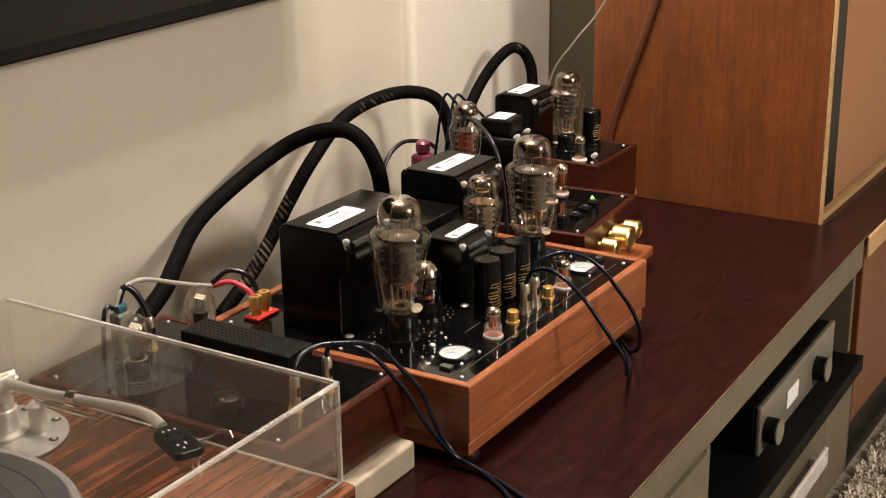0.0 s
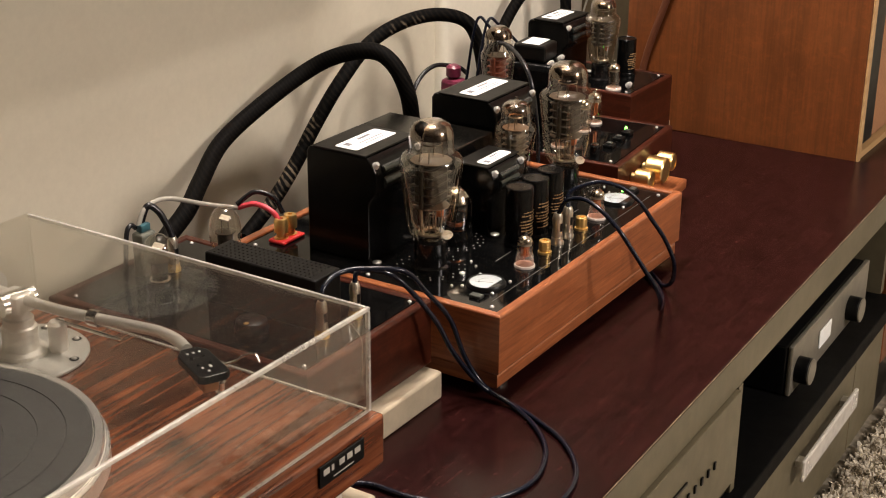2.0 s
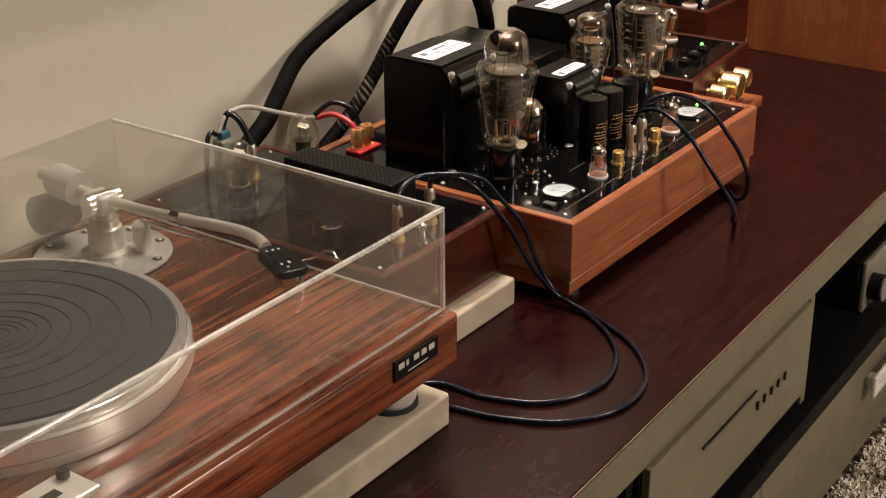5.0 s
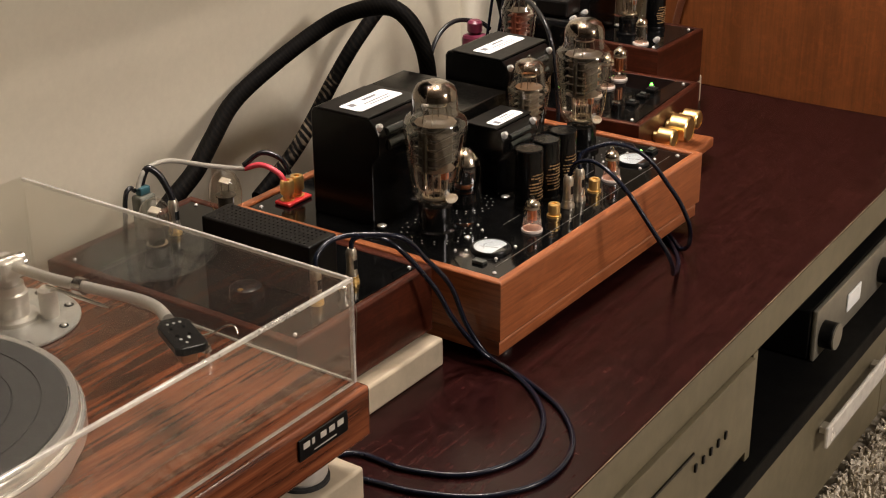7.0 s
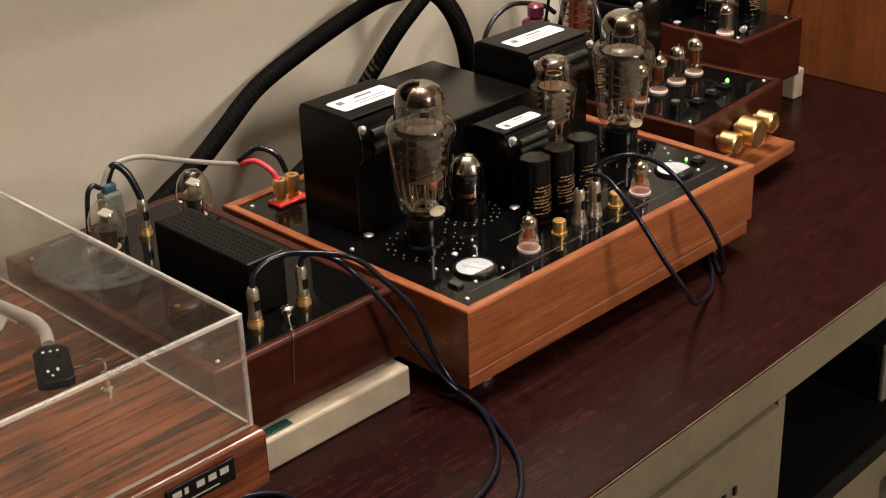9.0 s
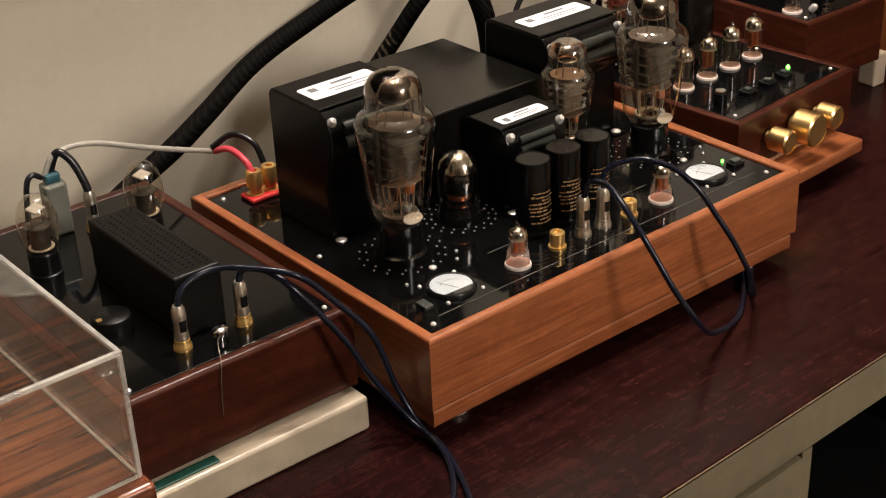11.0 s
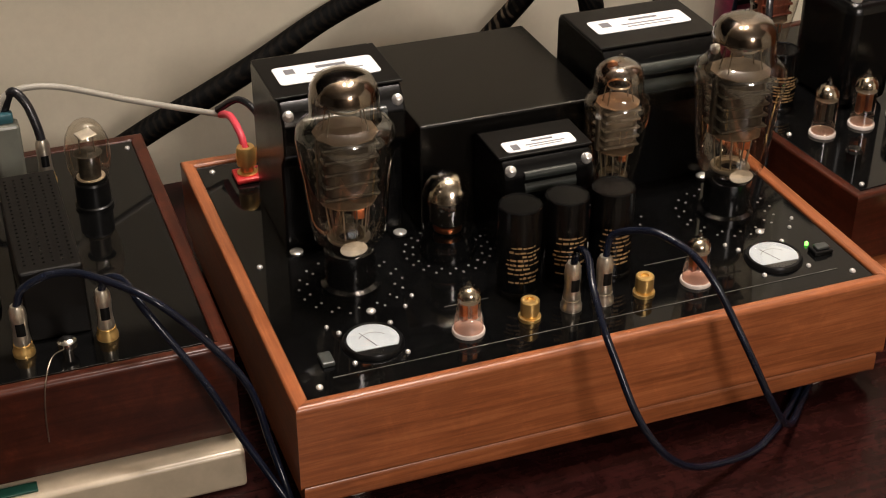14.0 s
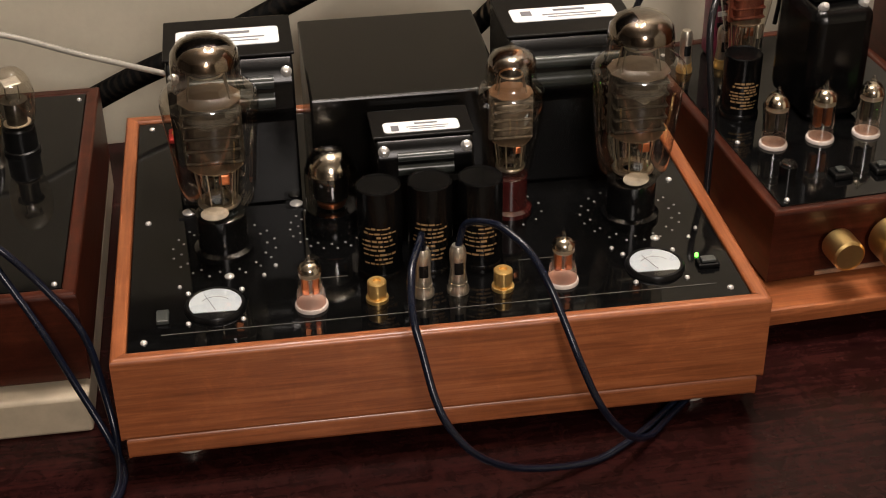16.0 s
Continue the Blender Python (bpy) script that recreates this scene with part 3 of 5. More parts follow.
        bmesh.ops.transform(oval, matrix=Matrix.Translation((x + 0.0255, y - 0.004, bz + 0.013)) @ Matrix.Rotation(radians(38), 4, "Y") @ Matrix.Diagonal((0.55, 1, 1, 1)), verts=oval.verts)
        part("oval_tag", oval, TAG, v, "small pale oval tag")
    return v


def small_valve(t, x, y, z, h=0.048, r=0.0098, copper=True, collar=0.0165, ring=1.0, label="small nine-pin glass valve on a white socket"):
    v = part("signal_valve", lathe([(0, 0), (0.0132 * ring, 0), (0.0134 * ring, 0.0012), (0.0128 * ring, 0.0030), (0.0116 * ring, 0.0034), (0, 0.0034)], x, y, 24, None, z), CERAMIC, t, label)
    part("skirt", lathe([(0.0119 * ring, 0.0035), (0.0114 * ring, collar * 0.6), (0.0106 * ring, collar * 0.95), (0.0098 * ring, collar), (0, collar)], x, y, 24, None, z), SKIRT, v, "pinkish lower skirt")
    part("glass", lathe([(r, collar - 0.001), (r, h * 0.70), (r * 0.93, h * 0.78), (r * 0.7, h * 0.85), (r * 0.35, h * 0.89), (r * 0.2, h * 0.94), (r * 0.1, h), (0, h)], x, y, 24, None, z), TUBE_GLASS, v)
    part("getter", lathe([(r * 0.96, h * 0.70), (r * 0.9, h * 0.775), (r * 0.66, h * 0.835), (r * 0.3, h * 0.87), (0, h * 0.875)], x, y, 20, None, z), BRIGHT_GETTER, v)
    for sy in (-0.36, 0.36):
        a = box(x - r * 0.32, x + r * 0.32, y + sy * r * 1.2 - r * 0.28, y + sy * r * 1.2 + r * 0.28, z + h * 0.24, z + h * 0.58, 0.001, 1)
        part("anode", a, COPPER if copper else PLATE_GREY, v)
    part("mica", cyl(x, y, z + h * 0.62, z + h * 0.63, r * 0.9, 16), MICA, v)
    return v


def screw(t, x, y, z, r=0.0028, name="screw"):
    return part(name, lathe([(r, 0), (r, 0.0008), (r * 0.75, 0.0018), (r * 0.3, 0.0023), (0, 0.0024)], x, y, 12, None, z), SCREW_STEEL, t)


def bolt(t, x, y, z, r=0.0047):
    """Domed nut on a shaft end, leaning forward."""
    m = Matrix.Rotation(radians(45), 4, "Y")
    return part("bolt", lathe([(r, -0.004), (r * 1.05, 0.001), (r * 0.95, 0.003), (r * 0.6, 0.006), (0, 0.007)], x, y, 14, None, z, m), SCREW_STEEL, t, "shiny domed bolt")


def rounded(x0, x1, y0, y1, r):
    """Outline of a rectangle with rounded corners."""
    out = []
    for cx, cy, a in ((x1 - r, y1 - r, 0), (x0 + r, y1 - r, 90), (x0 + r, y0 + r, 180), (x1 - r, y0 + r, 270)):
        out += [(cx + r * math.cos(radians(a + d)), cy + r * math.sin(radians(a + d))) for d in (0, 30, 60, 90)]
    return out


def transformer(t, x0, x1, y0, y1, z0, z1, label_box, slope=0.03, name="transformer"):
    """Black transformer: end bell with a sloping shoulder, core, label plate, bolts."""
    xf = x1 - slope * 0.7
    prof = [(x0, z0), (xf, z0), (xf, z1 - slope * 3.4), (x1, z1 - slope * 2.6), (x1, z1 - slope * 1.1), (x1 - slope * 0.35, z1 - slope * 0.45), (x1 - slope * 0.85, z1), (x0 + 0.004, z1), (x0, z1 - 0.006)]
    tr = part(name, prism(prof, "y", y0 + 0.002, y1 - 0.002, 0.002), BLACK, t, "black enamelled transformer with a paper label")
    part("cover", box(x0 + 0.012, x1 - slope * 0.8, y0, y1, z1 + 0.0005, z1 + 0.003, 0.001), SATIN, tr)
    lx0, lx1, ly0, ly1 = label_box
    zl = z1 + 0.0032
    part("label", prism(rounded(lx0, lx1, ly0, ly1, 0.004), "z", zl, zl + 0.0006), PAPER, tr, "white printed label")
    w = ly1 - ly0
    b = box(lx0 + 0.007, lx0 + 0.016, ly0 + 0.10 * w, ly0 + 0.20 * w, zl + 0.0007, zl + 0.0010)
    part("print_mark", b, PRINT, tr)
    d = lx1 - lx0
    for a, b, p, q in ((0.20, 0.32, 0.42, 0.72), (0.55, 0.60, 0.30, 0.86), (0.74, 0.78, 0.34, 0.80)):
        part("print_line", box(lx0 + a * d, lx0 + b * d, ly0 + p * w, ly0 + q * w, zl + 0.0007, zl + 0.0010), PRINT, tr)
    for zz, rr in ((1.05, 0.34), (2.0, 0.50)):
        part("core_band", rod((x1 - rr * slope * 0.45, y0 + 0.019, z1 - slope * zz), (x1 - rr * slope * 0.45, y1 - 0.019, z1 - slope * zz), slope * rr, 20), CORE_ROLL, tr, "glossy rounded core band")
    for y in (y0 + 0.008, y1 - 0.008):
        bolt(tr, x1 - slope * 0.30, y, z1 - slope * 0.62)
        screw(tr, xf + 0.008, y, z0 + 0.0017, 0.006, "foot_screw")
        part("foot_tab", box(xf + 0.0005, xf + 0.016, y - 0.009, y + 0.009, z0, z0 + 0.0015), BLACK, tr)
    return tr


def capacitor(t, x, y, z, h, r):
    c = part("capacitor", lathe([(0, 0), (r * 1.06, 0), (r * 1.06, 0.004), (r, 0.006), (r, h - 0.001), (r - 0.001, h), (r - 0.002, h - 0.001), (0, h - 0.001)], x, y, 32, None, z), BLACK, t, "black can capacitor with gold print")
    rng = random.Random(int(y * 1000))
    for w, off, zz in ((1.1, 0.0, 0.60), (1.5, 0.1, 0.545), (0.7, 0.3, 0.50), (1.4, -0.05, 0.455), (1.6, 0.0, 0.40), (1.0, -0.2, 0.355), (1.5, 0.05, 0.30), (0.8, 0.25, 0.25), (1.3, 0.0, 0.20)):
        a, end, line = -w / 2 - 0.2 + off, w / 2 - 0.2 + off, None
        while a < end:
            run = min(rng.uniform(0.10, 0.34), end - a + 0.02)
            line = lathe([(r + 0.0003, zz * h), (r + 0.0003, zz * h + rng.uniform(0.0010, 0.0021))], x, y, 4, line, z, None, a, run)
            a += run + rng.uniform(0.03, 0.07)
        part("print_line", line, GOLD_INK, c)
    return c


def meter(t, x, y, z):
    m = part("meter", lathe([(0, 0), (0.0245, 0), (0.0245, 0.0015), (0.0230, 0.004), (0.0215, 0.004), (0.021, 0.003), (0, 0.003)], x, y, 36, None, z), BLACK_PLASTIC, t, "round panel meter with white dial")
    out = [(0.0205 * math.cos(a) + x, 0.0205 * math.sin(a) + y) for a in [math.radians(d) for d in range(52, 309, 7)]]
    part("dial", prism(out, "z", z + 0.0031, z + 0.0036), DIAL, m)
    arc = lathe([(0.0125, 0.0038), (0.0131, 0.0038)], x + 0.004, y, 20, None, z, None, math.radians(125), math.radians(110))
    part("scale", arc, PRINT, m)
    part("needle", rod((x + 0.010, y, z + 0.0041), (x - 0.011, y - 0.008, z + 0.0041), 0.00022, 6), PRINT, m)
    part("lens", lathe([(0.0212, 0.0044), (0.014, 0.0054), (0, 0.0058)], x, y, 28, None, z), METER_GLASS, m)
    for a in (45, 135, 225, 315):
        screw(m, x + 0.030 * math.cos(radians(a)), y + 0.030 * math.sin(radians(a)), z, 0.0022)
    return m


def socket_gold(t, x, y, z, h=0.022, r=0.0082):
    return part("phono_socket", lathe([(0, 0), (r * 1.2, 0), (r * 1.2, 0.003), (r * 0.9, 0.0035), (r * 0.9, 0.006), (r, 0.0065), (r, h - 0.001), (r - 0.001, h), (r * 0.45, h), (r * 0.42, h - 0.002), (0, h - 0.002)], x, y, 24, None, z), GOLD, t, "gold-plated phono socket")


def plug(t, x, y, z, h=0.043, r=0.0066, ring=GOLD):
    """Worn metal phono plug standing on a socket."""
    p = part("plug", lathe([(0, 0.008), (r * 0.95, 0.008), (r * 1.1, 0.012), (r, 0.016), (r * 0.94, 0.024), (r * 1.04, h - 0.010), (r * 0.98, h - 0.004), (r * 0.7, h), (0, h)], x, y, 20, None, z), NICKEL, t, "worn silvery phono plug")
    part("ring", lathe([(0, 0), (r * 1.35, 0), (r * 1.35, 0.004), (r * 1.15, 0.006), (r * 1.15, 0.0095), (0, 0.0095)], x, y, 20, None, z), ring, p, "gold collar")
    part("window", lathe([(r * 1.03 + 0.0002, 0.019), (r * 1.03 + 0.0002, 0.030)], x, y, 6, None, z, None, -0.55, 1.1), BLACK_PLASTIC, p, "dark oval mark")
    return p


def mitred_rail(along, outer, inner, a, b, z0, z1, bevel):
    """A rail with mitred ends; outer and inner are its faces, a and b its outer ends."""
    d = abs(outer - inner)
    if along == "y":
        out = [(outer, a), (outer, b), (inner, b - d), (inner, a + d)]
    else:
        out = [(a, outer), (b, outer), (b - d, inner), (a + d, inner)]
    bm = prism(out, "z", z0, z1)
    k = 1 if along == "y" else 0
    runs = [e for e in bm.edges if abs((e.verts[0].co - e.verts[1].co)[k]) > 2.5 * d]
    bmesh.ops.bevel(bm, geom=runs, offset=bevel, segments=3, affect="EDGES", profile=0.5)
    return bm


def framed_chassis(t, x0, x1, y0, y1, z0, z1, wood_y, wood_x, wall=0.012, groove=None, lip=0.003):
    """Mitred wooden frame round a black plate."""
    low = z0 if groove is None else groove + 0.0010
    levels = [("rail", low, z1, 0.0)] + ([("base_rail", z0, groove, 0.0035)] if groove is not None else [])
    for name, a, b, c in levels:
        round_r = 0.0036 if wall - c > 0.008 else 0.0026
        part("front_" + name, mitred_rail("y", x1 - c, x1 - wall, y0 + c, y1 - c, a, b, round_r), wood_y, t)
        part("rear_" + name, mitred_rail("y", x0 + c, x0 + wall, y0 + c, y1 - c, a, b, 0.0022), wood_y, t)
        part("side_" + name, mitred_rail("x", y0 + c, y0 + wall, x0 + c, x1 - c, a, b, 0.0022), wood_x, t)
        part("side_" + name, mitred_rail("x", y1 - c, y1 - wall, x0 + c, x1 - c, a, b, 0.0022), wood_x, t)
    if groove is not None:
        part("groove_strip", box(x0 + 0.004, x1 - 0.004, y0 + 0.004, y1 - 0.004, groove + 0.0002, groove + 0.0008), wood_x, t)
    part("deck", box(x0 + wall + 0.0005, x1 - wall - 0.0005, y0 + wall + 0.0005, y1 - wall - 0.0005, z1 - lip - 0.004, z1 - lip, 0.0005), DECK, t, "gloss black top plate")


def vent_ring(bm, x, y, z, radii, rng):
    for r, n in radii:
        for k in range(n):
            a = 2 * math.pi * k / n + r * 9
            bm = lathe([(0.0011, 0), (0.0010, 0.0005), (0.0006, 0.0005)], x + r * math.cos(a), y + r * math.sin(a), 6, bm, z)
    return bm


# ---- the walnut stereo amplifier ----
def stereo_amplifier():
    x0, x1, y0, y1, z0, z1 = -1.044, -0.637, 1.187, 1.70, -0.005, 0.0915
    t = thing("valve_amplifier", (-0.84, 1.445, ZT), "walnut-framed valve amplifier with black top plate and black transformers", "amplifier")
    framed_chassis(t, x0, x1, y0, y1, z0, z1, WALNUT, WALNUT_X, 0.012, 0.0145)
    dz = z1 - 0.003
    for fx in (x0 + 0.04, x1 - 0.035):
        for fy in (y0 + 0.05, y1 - 0.05):
            part("foot", lathe([(0, 0), (0.016, 0), (0.017, 0.004), (0.017, 0.0125), (0, 0.0125)], fx, fy, 20, None, ZT), ALU, t, "low metal foot")
    for x in (-1.018, -0.84, -0.662):
        for y in (1.212, 1.674):
            screw(t, x, y, dz)
    big_valve(t, -0.789, 1.276, dz, 0.192, 0.0392, base_h=0.036, low=0.74, dome=0.70)
    big_valve(t, -0.787, 1.624, dz, 0.188, 0.0392, base_h=0.036, low=0.74, dome=0.70)
    big_valve(t, -0.812, 1.523, dz, 0.152, 0.0285, "rectifier_valve", None, 0.036, 0.74, 0.66, BLANK_ANODE, BAKELITE, "shouldered glass valve with a dark red base", AMBER_FILM)
    b = part("driver_valve", lathe([(0, 0), (0.0235, 0), (0.0235, 0.010), (0.0225, 0.012), (0.0220, 0.020), (0, 0.020)], -0.811, 1.369, 28, None, dz), GLOSS_BLACK, t, "short round-topped valve with a black base")
    part("glass", lathe([(0.0205, 0.0195), (0.0218, 0.030), (0.0220, 0.048), (0.0214, 0.056), (0.0190, 0.064), (0.0140, 0.071), (0.0070, 0.0745), (0, 0.0755)], -0.811, 1.369, 32, None, dz), TUBE_GLASS, b)
    part("getter", lathe([(0.0208, 0.0555), (0.0184, 0.0632), (0.0134, 0.0700), (0.0065, 0.0733), (0, 0.0742)], -0.811, 1.369, 32, None, dz), BRIGHT_GETTER, b, "silvery getter film")
    part("anode", cyl(-0.811, 1.369, dz + 0.030, dz + 0.053, 0.0150, 24, 0.001), SATIN, b)
    part("mica", cyl(-0.811, 1.369, dz + 0.0535, dz + 0.0545, 0.0185, 24), SATIN, b)
    part("cathode_ring", lathe([(0.0120, 0), (0.0126, 0.002), (0.0118, 0.005), (0.0090, 0.005), (0.0090, 0)], -0.811, 1.369, 24, None, dz + 0.0225), COPPER, b, "coppery lower ring")
    transformer(t, -0.953, -0.847, 1.239, 1.348, dz, 0.2275, (-0.916, -0.881, 1.250, 1.337), 0.017)
    transformer(t, -0.953, -0.846, 1.528, 1.644, dz, 0.2275, (-0.914, -0.886, 1.539, 1.632), 0.017)
    part("power_supply_can", box(-1.020, -0.848, 1.358, 1.524, dz, 0.190, 0.002), CAN_PAINT, t, "plain black sheet-metal cover")
    c = transformer(t, -0.8455, -0.776, 1.404, 1.488, dz, 0.180, (-0.8090, -0.7905, 1.414, 1.477), 0.012)
    for y in (1.402, 1.443, 1.484):
        capacitor(t, -0.735, y, dz, 0.0805, 0.0180)
    meter(t, -0.703, 1.267, dz)
    meter(t, -0.703, 1.623, dz)
    small_valve(t, -0.692, 1.342, dz, 0.047)
    small_valve(t, -0.694, 1.544, dz, 0.047)
    socket_gold(t, -0.692, 1.394, dz, 0.018, 0.0076)
    socket_gold(t, -0.692, 1.495, dz, 0.018, 0.0076)
    rng = random.Random(3)
    v = None
    for x, y, rad in ((-0.789, 1.276, ((0.036, 14), (0.043, 18))), (-0.787, 1.624, ((0.036, 14), (0.043, 18))), (-0.811, 1.369, ((0.030, 16), (0.037, 20))), (-0.812, 1.523, ((0.028, 12),))):
        v = vent_ring(v, x, y, dz, rad, rng)
    tagged(part("vent_holes", v, SCREW_STEEL, t, "fine vent holes with bright rims"), kind="stuff")
    for y in (1.267, 1.623):
        screw(t, -0.745, y + 0.012, dz, 0.004)
        for dx, dy in ((-0.735, -0.028), (-0.742, 0.040), (-0.755, 0.05)):
            screw(t, dx, y + dy, dz, 0.0018)
    part("engraved_line", box(-0.6705, -0.6697, 1.225, 1.665, dz + 0.0001, dz + 0.0004), ENGRAVED, t, "fine engraved line")
    part("engraved_line", box(-0.7305, -0.7297, 1.336, 1.374, dz + 0.0001, dz + 0.0004), ENGRAVED, t)
    part("engraved_line", box(-0.7305, -0.7297, 1.515, 1.560, dz + 0.0001, dz + 0.0004), ENGRAVED, t)
    part("led", lathe([(0.0016, 0), (0.0016, 0.002), (0.0009, 0.0033), (0, 0.0035)], -0.712, 1.661, 12, None, dz), LED_GREEN, t, "lit green indicator")
    sw = part("switch", box(-0.704, -0.692, 1.657, 1.675, dz, dz + 0.004, 0.001), BLACK_PLASTIC, t, "small black rocker switch")
    part("rocker", box(-0.702, -0.694, 1.660, 1.672, dz + 0.0042, dz + 0.007, 0.001), SWITCH_GREY, sw)
    part("switch", box(-0.700, -0.684, 1.221, 1.231, dz, dz + 0.004, 0.001), SWITCH_GREY, t)
    for y in (1.247, 1.266):
        p = part("binding_post", lathe([(0, 0), (0.0095, 0), (0.0095, 0.006), (0.0062, 0.007), (0.0062, 0.013), (0.0092, 0.014), (0.0092, 0.029), (0.0078, 0.032), (0.0036, 0.032), (0.0034, 0.027), (0, 0.027)], -0.998, y - 0.006, 6 * 3, None, dz), GOLD, t, "gold binding post")
    part("post_base", box(-1.010, -0.984, 1.228, 1.274, dz, dz + 0.005, 0.0022), RED, t, "red binding-post base")
    return t


stereo_amplifier()


# ---- the dark phono amplifier ----
def phono_amplifier():
    x0, x1, y0, y1, z0, z1 = -1.090, -0.714, 0.925, 1.1605, 0.0215, 0.105
    t = thing("phono_amplifier", (-0.94, 1.056, z0), "dark mahogany phono amplifier with black top plate", "amplifier")
    framed_chassis(t, x0, x1, y0, y1, z0, z1, MAHOGANY, MAHOGANY_X, 0.012, None, 0.001)
    dz = z1 - 0.001
    for x in (x0 + 0.026, x1 - 0.018):
        for y in (y0 + 0.018, y1 - 0.018):
            screw(t, x, y, dz, 0.0025)
    for fx in (x0 + 0.04, x1 - 0.03):
        for fy in (y0 + 0.03, y1 - 0.03):
            part("foot", cyl(fx, fy, 0.0182, z0 - 0.0002, 0.013, 18, 0.001), RUBBER, t)
    c = part("transformer_cover", box(-0.930, -0.772, 1.0175, 1.0645, dz, 0.165, 0.002), SATIN, t, "long black perforated cover")
    d = None
    for i in range(23):
        for j in range(6):
            d = lathe([(0.0012, 0), (0.0009, 0.0004), (0, 0.0005)], -0.920 + i * 0.0062, 1.0235 + j * 0.007, 6, d, 0.165)
    tagged(part("perforations", d, BLACK, c, "rows of small raised dimples"), kind="stuff")
    for x, y in ((-0.971, 0.986), (-0.967, 1.097)):
        v = part("valve", lathe([(0, 0), (0.0165, 0), (0.0165, 0.003), (0.0150, 0.004), (0.0148, 0.024), (0.0138, 0.026), (0, 0.026)], x, y, 28, None, dz), BLACK_PLASTIC, t, "clear round glass valve")
        part("glass", lathe([(0.0140, 0.025), (0.0160, 0.032), (0.0185, 0.040), (0.0195, 0.050), (0.0192, 0.060), (0.0172, 0.069), (0.0135, 0.0765), (0.0085, 0.0815), (0.004, 0.0830), (0, 0.0835)], x, y, 32, None, dz), TUBE_GLASS, v)
        part("anode", cyl(x, y, dz + 0.027, dz + 0.050, 0.0095, 20, 0.001), PLATE_GREY, v)
        part("mica", cyl(x, y, dz + 0.051, dz + 0.0518, 0.0125, 20), PLATE_GREY, v)
        part("lower_mica", cyl(x, y, dz + 0.0285, dz + 0.0293, 0.0125, 20), MICA, v)
        for sy in (-0.006, 0.006):
            part("support_wire", rod((x, y + sy, dz + 0.052), (x, y + sy, dz + 0.068), 0.0006, 6), WIRE, v)
        g = box(-0.006, 0.006, -0.008, 0.008, 0, 0.0020, 0.0009)
        bmesh.ops.transform(g, matrix=Matrix.Translation((x, y, dz + 0.068)) @ Matrix.Rotation(0.5, 4, "Z") @ Matrix.Rotation(0.25, 4, "Y"), verts=g.verts)
        part("flashing", g, FLASHING, v, "bright flat getter plate")
    f = part("film_capacitor", box(-1.050, -1.032, 1.024, 1.048, dz, dz + 0.056, 0.003), RESIN, t, "grey-green block capacitor")
    part("terminal", box(-1.046, -1.036, 1.028, 1.044, dz + 0.0562, dz + 0.066, 0.002), plain("teal_plastic", (0.03, 0.10, 0.12), 0.4), f)
    plug(t, -1.022, 1.064, dz, 0.044, 0.0062)
    plug(t, -0.760, 1.012, dz, 0.043, 0.0062)
    plug(t, -0.760, 1.074, dz, 0.043, 0.0062)
    part("ground_post", lathe([(0, 0), (0.004, 0), (0.004, 0.006), (0.0072, 0.007), (0.0072, 0.012), (0.005, 0.014), (0, 0.0145)], -0.748, 1.043, 18, None, dz), CHROME, t, "round nickel ground terminal")
    k = part("selector_knob", lathe([(0, 0), (0.019, 0), (0.019, 0.006), (0.0175, 0.012), (0.016, 0.013), (0, 0.013)], -0.836, 0.984, 28, None, dz), BLACK_PLASTIC, t, "low black knob")
    part("pointer", box(-0.834, -0.830, 0.968, 0.973, dz + 0.0132, dz + 0.0145), GOLD, k)
    # bare wire from the ground terminal, down over the front
    part("ground_wire", sweep([(-0.744, 1.041, dz + 0.008), (-0.730, 1.030, dz + 0.012), (-0.714, 1.022, dz + 0.003), (-0.7115, 1.018, dz - 0.022), (-0.7125, 1.017, dz - 0.050)], 0.0005, 6), WIRE, t)


phono_amplifier()


def marble_block(x0, x1, y0, y1, z1):
    return single("marble_block", box(x0, x1, y0, y1, ZT, z1, 0.0035, 3), MARBLE, ((x0 + x1) / 2, (y0 + y1) / 2, ZT), "cream polished marble slab lying on the console", "stone slab", "marble slabs")


marble_block(-1.105, -0.6965, 0.905, 1.159, 0.018)
marble_block(-1.150, -0.602, 0.30, 0.888, 0.020)
single("green_card", box(-0.7135, -0.7025, 0.908, 1.003, 0.0182, 0.0200, 0.0005), GREEN, (-0.708, 0.955, 0.0182), "dark green printed card on the marble slab", "card")


